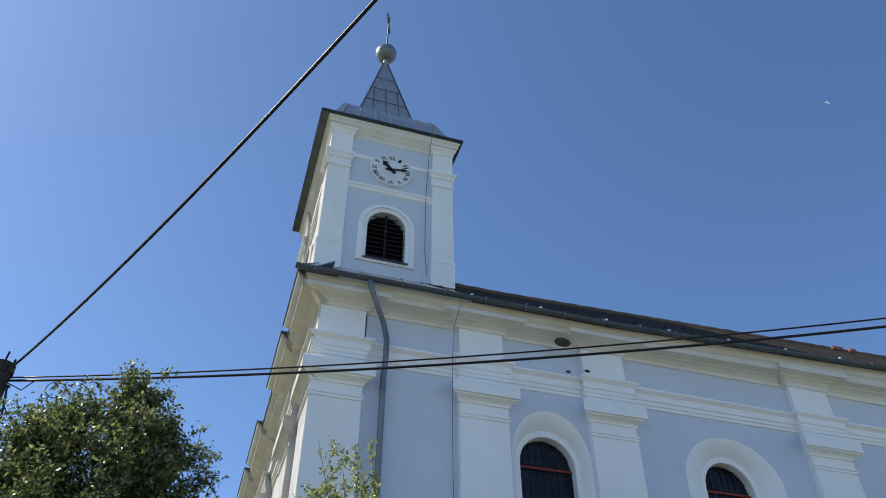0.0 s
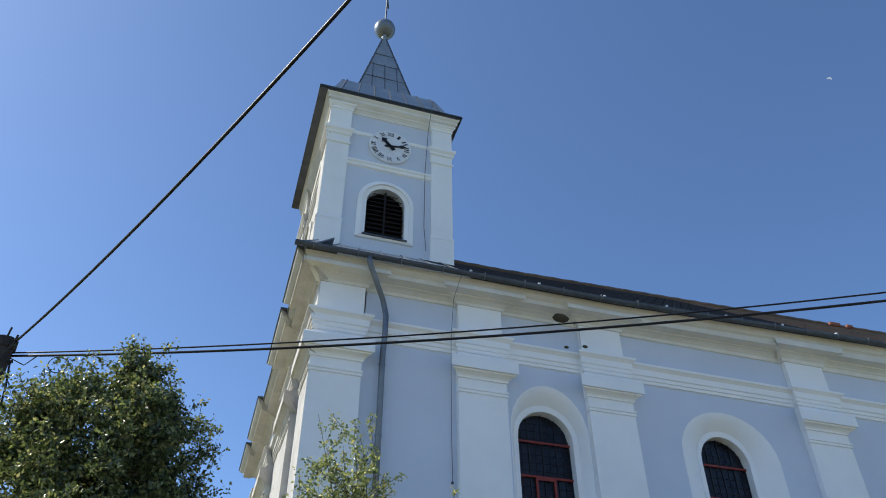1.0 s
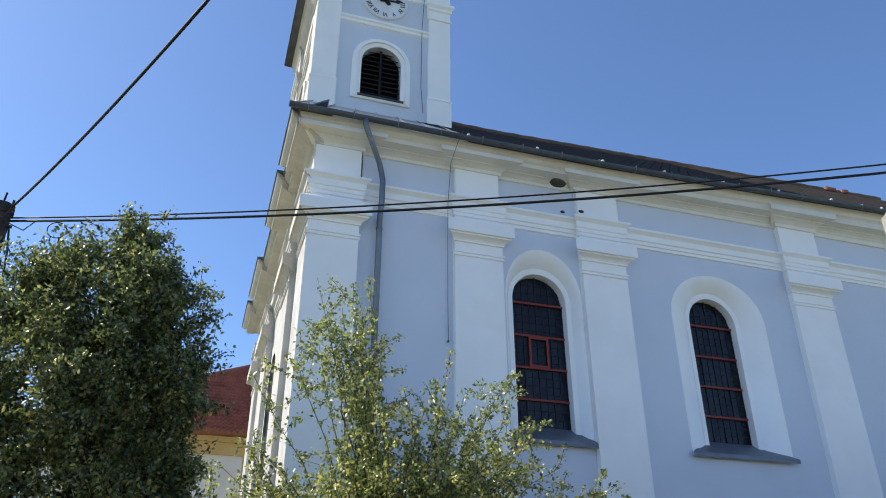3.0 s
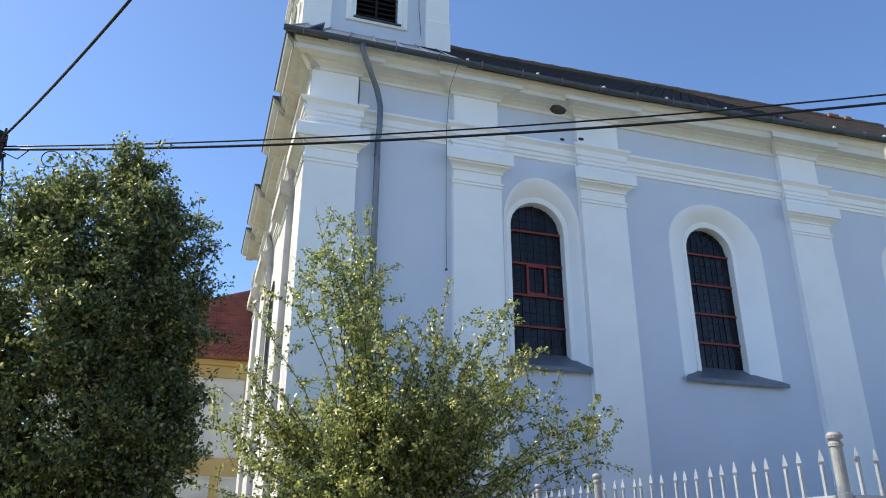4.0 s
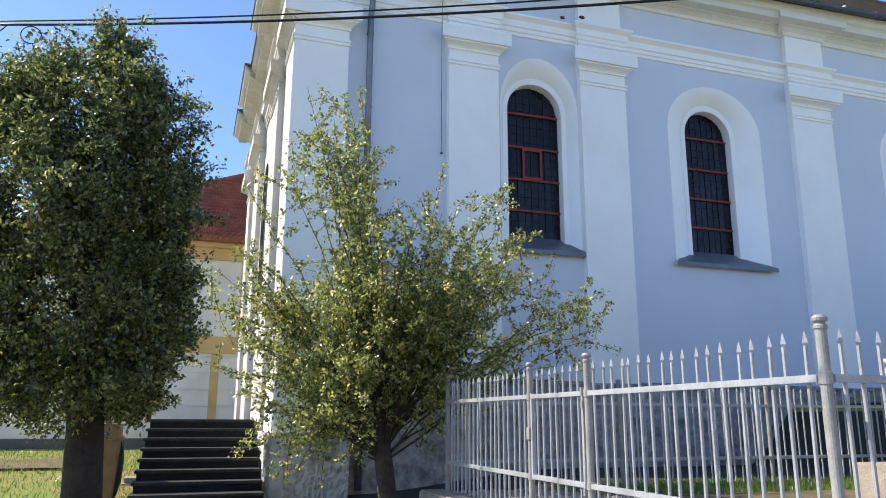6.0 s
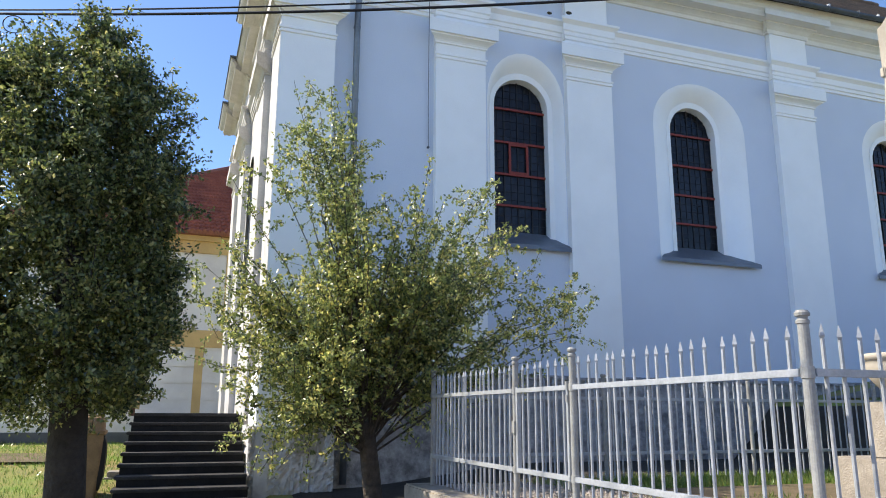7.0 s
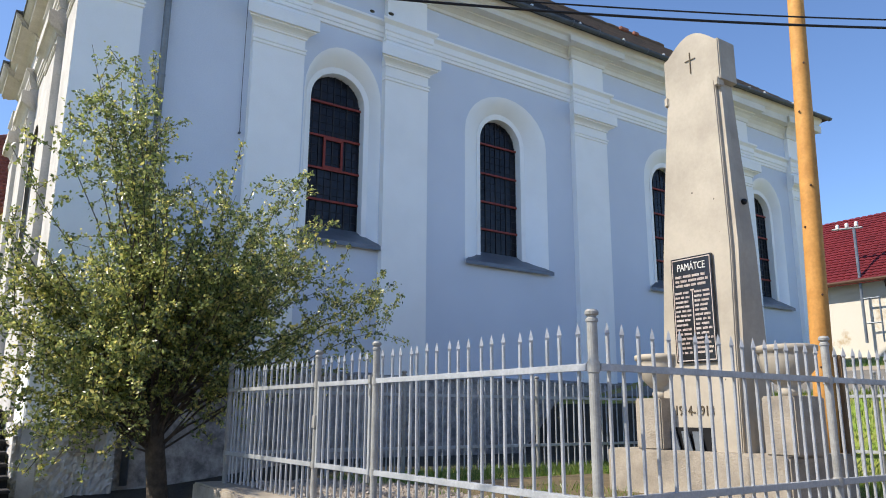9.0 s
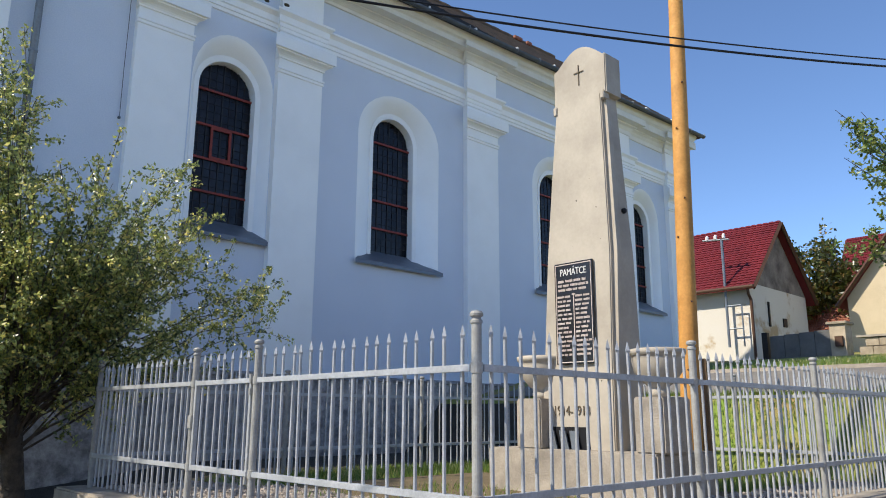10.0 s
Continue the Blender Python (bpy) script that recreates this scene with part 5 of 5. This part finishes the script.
# ---- houses ----
def tiled_slope(name, mat, parent, a, b, c, d, courses, cols, step=0.04, crest=0.03):
    """Rows of raised tile courses on the slope a-b (eaves) to d-c (ridge)."""
    a, b, c, d = (Vector(p) for p in (a, b, c, d))
    nrm = (b - a).cross(d - a).normalized()
    if nrm.z < 0:
        nrm = -nrm
    v, f = [], []
    shape = (0.0, 0.75, 1.0, 0.75)
    m = cols * len(shape)
    for r in range(courses):
        s0, s1 = r / courses, (r + 1.15) / courses
        for k in range(m + 1):
            u = k / m
            wave = crest * shape[k % len(shape)]
            low, high = a.lerp(b, u), d.lerp(c, u)
            v += [low.lerp(high, s0) + nrm * (step + wave), low.lerp(high, min(s1, 1)) + nrm * (0.005 + wave), low.lerp(high, s0)]
        o = r * (m + 1) * 3
        for k in range(m):
            q = o + 3 * k
            f += [(q, q + 3, q + 4, q + 1), (q, q + 2, q + 5, q + 3)]
    return tagged(quick(name, [tuple(p) for p in v], f, mat, parent), kind="stuff")


# rectory behind the church front
rectory = thing("rectory", "white and ochre rendered house with a red tiled hipped roof", "house")
RYF = 30.0
bm = bmesh.new()
box(bm, -5.7, 18, RYF, RYF + 11, 0.8, 8.35)
part("wall", bm, OFFWHITE, rectory)
for z0, z1, d in ((7.75, 8.35, 0.12), (8.20, 8.42, 0.30), (4.1, 4.75, 0.10)):
    bm = bmesh.new()
    box(bm, -5.8, 18.1, RYF - d, RYF + 0.05, z0, z1)
    part("ochre_band", bm, YELLOW, rectory, "ochre cornice band")
for x in (-4.9, -1.25, 0.85):
    bm = bmesh.new()
    box(bm, x - 0.16, x + 0.16, RYF - 0.05, RYF + 0.05, 0.9, 4.1)
    part("ochre_strip", bm, YELLOW, rectory, "ochre wall strip")
bm = bmesh.new()
box(bm, 1.62, 1.98, RYF - 0.06, RYF + 0.05, 4.75, 7.75)
part("ochre_strip", bm, YELLOW, rectory, "ochre wall strip")
for x in (-3.4, 4.0):
    bm = bmesh.new()
    box(bm, x - 0.62, x + 0.62, RYF - 0.08, RYF + 0.05, 5.35, 7.35)
    wn_ = part("window", bm, YELLOW, rectory, "ochre framed window")
    bm = bmesh.new()
    box(bm, x - 0.42, x + 0.42, RYF - 0.10, RYF - 0.06, 5.55, 7.15)
    part("pane", bm, GLASS, wn_)
bm = bmesh.new()
for k in range(5):
    z = 1.5 + 0.62 * k
    box(bm, -5.7, 18, RYF - 0.045, RYF + 0.02, z, z + 0.58, bevel=0.015)
part("rusticated_course", bm, OFFWHITE, rectory, "white rusticated ground floor courses")
e0, e1, e2, e3 = (-6.3, RYF - 0.6, 8.40), (18.6, RYF - 0.6, 8.40), (18.6, RYF + 11.6, 8.40), (-6.3, RYF + 11.6, 8.40)
r0, r1 = (2.2, RYF + 5.5, 13.1), (11.0, RYF + 5.5, 13.1)
bm = bmesh.new()
vs = [bm.verts.new(p) for p in (e0, e1, e2, e3, r0, r1)]
for q in ((0, 1, 5, 4), (1, 2, 5), (2, 3, 4, 5), (3, 0, 4), (0, 3, 2, 1)):
    bm.faces.new([vs[i] for i in q])
rf = part("roof", bm, RED_TILE, rectory, "red clay tiled hipped roof")
tiled_slope("roof_tiles", RED_TILE, rf, e0, e1, r1, r0, 22, 112, 0.08, 0.13)
for p0, p1 in ((e0, r0), (e1, r1), (r0, r1)):
    bm = bmesh.new()
    tube(bm, [Vector(p0) + Vector((0, 0, 0.10)), Vector(p1) + Vector((0, 0, 0.12))], 0.17, 8)
    part("ridge_tiles", bm, RED_TILE, rf)

# low garden wall beyond the lawn
bm = bmesh.new()
box(bm, -16, -0.4, 18.97, 19.33, 0.5, 1.22)
tagged(finish("wall_plinth", bm, GREY_WALL), "low grey plinth of the garden wall behind the lawn", "wall", kind="structure")
bm = bmesh.new()
box(bm, -16, -0.4, 19.0, 19.3, 1.22, 1.74)
tagged(finish("garden_wall", bm, OFFWHITE), "white rendered garden wall behind the lawn", "wall", kind="structure")


def gable_house(name, label, x0, x1, y0, y1, z0, ze, zr, wall_mat, gable_mat, roof_mat, ridge="y", over=0.35):
    ob = thing(name, label, "house")
    bm = bmesh.new()
    box(bm, x0, x1, y0, y1, z0, ze)
    part("wall", bm, wall_mat, ob)
    xm, ym = (x0 + x1) / 2, (y0 + y1) / 2
    for side in (0, 1):
        bm = bmesh.new()
        if ridge == "y":
            y = y1 - 0.2 if side else y0 - 0.004
            loft(bm, [[(x0, yy, ze), (x1, yy, ze), (xm, yy, zr)] for yy in (y, y + 0.2)])
        else:
            x = x1 - 0.2 if side else x0 - 0.004
            loft(bm, [[(xx, y0, ze), (xx, y1, ze), (xx, ym, zr)] for xx in (x, x + 0.2)])
        part("gable", bm, gable_mat, ob)
    slopes = []
    if ridge == "y":
        k = (zr - ze) / (xm - x0)
        for sx, xe in ((-1, x0), (1, x1)):
            slopes.append(((xe + sx * over, y0 - over, ze - k * over), (xe + sx * over, y1 + over, ze - k * over), (xm, y1 + over, zr), (xm, y0 - over, zr)))
    else:
        k = (zr - ze) / (ym - y0)
        for sy, ye in ((-1, y0), (1, y1)):
            slopes.append(((x0 - over, ye + sy * over, ze - k * over), (x1 + over, ye + sy * over, ze - k * over), (x1 + over, ym, zr), (x0 - over, ym, zr)))
    for q in slopes:
        bm = bmesh.new()
        loft(bm, [[(a, b, c + 0.02) for a, b, c in q], [(a, b, c + 0.14) for a, b, c in q]])
        rf = part("roof", bm, roof_mat, ob, "tiled roof slope")
        up = [(a, b, c + 0.14) for a, b, c in q]
        tiled_slope("roof_tiles", roof_mat, rf, up[0], up[1], up[2], up[3], 26, 48)
        for i, j in ((0, 3), (1, 2)):
            bm = bmesh.new()
            tube(bm, [Vector(q[i]) + Vector((0, 0, 0.05)), Vector(q[j]) + Vector((0, 0, 0.05))], 0.09, 4)
            part("bargeboard", bm, BROWN, ob)
    return ob


barn = gable_house("farm_house", "white farmhouse with peeling render and a crimson tiled roof", 28.4, 34.1, 12.4, 24.0, 2.2, 6.5, 9.3, STAINED, GABLE, CRIMSON)
bm = bmesh.new()
tube(bm, [(28.05, 12.3, 6.3), (28.1, 12.3, 6.0), (28.3, 12.3, 5.8), (28.3, 12.3, 3.4)], 0.06, 8)
part("downpipe", bm, BROWN, barn)
bm = bmesh.new()
tube(bm, [(27.9, 12.0, 6.25), (27.9, 24, 6.25)], 0.07, 8)
part("gutter", bm, BROWN, barn)
bm = bmesh.new()
box(bm, 31.4, 31.75, 12.35, 12.41, 5.0, 5.35)
part("wall_vent", bm, BLACK, barn)
bm = bmesh.new()
box(bm, 30.0, 30.1, 12.34, 12.41, 4.9, 5.9)
part("wall_slot", bm, BLACK, barn)
mast = thing("roof_mast", "thin metal service mast with insulators on the farmhouse wall", "mast")
bm = bmesh.new()
tube(bm, [(28.1, 13.2, 4.0), (28.1, 13.2, 8.3)], 0.055, 8)
tube(bm, [(28.1, 12.6, 5.6), (28.1, 13.2, 5.6)], 0.03, 6)
tube(bm, [(28.1, 12.6, 4.7), (28.1, 13.2, 4.7)], 0.03, 6)
tube(bm, [(28.1, 12.6, 4.0), (28.1, 12.6, 5.6)], 0.03, 6)
part("mast_tube", bm, ZINC, mast)
bm = bmesh.new()
tube(bm, [(28.1, 12.9, 8.25), (28.1, 14.0, 8.35)], 0.04, 6)
part("crossarm", bm, ZINC, mast)
for k in range(3):
    bm = bmesh.new()
    turned(bm, 28.1, 13.1 + 0.35 * k, ((0.03, 8.3), (0.07, 8.34), (0.07, 8.48), (0.03, 8.52)), 8)
    part("insulator", bm, INSULATOR, mast)
gable_house("tan_house", "tan rendered gabled house with a red roof", 34.5, 44, 3.5, 11.2, 3.0, 6.6, 11.4, TAN, TAN, CRIMSON, ridge="x")
gable_house("red_shed", "low shed with a rust-red roof behind the yard wall", 38.0, 41, 11.6, 17, 3.0, 4.9, 6.9, GABLE, GABLE, RED_TILE)
gable_house("back_house", "distant house with a steep crimson roof", 46.0, 52, 11.5, 15.2, 3.0, 8.2, 12.2, TAN, TAN, CRIMSON)
yard = thing("yard_wall", "grey concrete panel yard wall beside the farmhouse", "wall", kind="structure")
for k in range(4):
    bm = bmesh.new()
    box(bm, 27.0, 27.12, 9.45 + 0.52 * k, 9.95 + 0.52 * k, 2.8, 4.5 - 0.03 * k)
    part("panel", bm, GREY_WALL, yard)
bm = bmesh.new()
box(bm, 26.9, 27.1, 11.55, 11.75, 2.8, 4.55)
part("gate_post", bm, BLACK, yard, "dark gate post")
gp = thing("gate_pillar", "brick gate pillar with a flat cap and a mailbox", "pillar")
bm = bmesh.new()
box(bm, 26.9, 27.5, 8.92, 9.42, 2.8, 4.65)
part("pillar_shaft", bm, RUBBLE, gp)
bm = bmesh.new()
box(bm, 26.82, 27.58, 8.84, 9.50, 4.65, 4.75, bevel=0.02)
part("pillar_cap", bm, RUBBLE, gp)
bm = bmesh.new()
box(bm, 26.80, 26.9, 9.0, 9.25, 3.9, 4.25, bevel=0.01)
part("mailbox", bm, BROWN, gp, "dark mailbox")
bw = thing("block_wall", "low sandstone block wall beside the gate pillar", "wall", kind="structure")
for r in range(4):
    for k in range(9):
        bm = bmesh.new()
        y = 8.55 - 0.42 * k - (0.2 if r % 2 else 0)
        box(bm, 26.9 + random.uniform(-0.02, 0.02), 27.2, y - 0.405, y, 3.0 + 0.29 * r, 3.275 + 0.29 * r, bevel=0.015)
        part("block", bm, RUBBLE, bw)
bm = bmesh.new()
box(bm, 26.85, 27.25, 4.4, 8.6, 4.165, 4.23)
part("coping", bm, CONCRETE, bw)

# the pale day moon
d = Vector((0.601, 0.398, 0.694)).normalized() * 2400
arc = [(math.cos(k) * 7, math.sin(k) * 7) for k in [math.pi * j / 12 for j in range(13)]]
bm = bmesh.new()
bm.faces.new([bm.verts.new((x, y, 0)) for x, y in arc + [(x, y * 0.25) for x, y in reversed(arc[1:-1])]])
moon = finish("moon", bm, MOON)
moon.matrix_world = look(d, (0, 0, 1.6)) @ Matrix.Rotation(radians(40), 4, "Z")
tagged(moon, "pale daytime crescent moon in the blue sky", "moon", kind="structure")

# the far group stands beyond the reach of the church's shadow
for ob in scene.objects:
    if ob.parent is None and ob.name.split(".")[0] in ("farm_house", "roof_mast", "tan_house", "red_shed", "back_house", "yard_wall", "block_wall", "garden_tree") or ob is gp:
        near = ob.name in ("farm_house", "roof_mast")
        ob.scale = (1.23, 1.23, 1.23)
        ob.location = (0, 0, -0.23 * 1.62 + (0.25 if near else 0.0))
        ob.rotation_euler = (0, 0, 0.010 if near else 0.0)
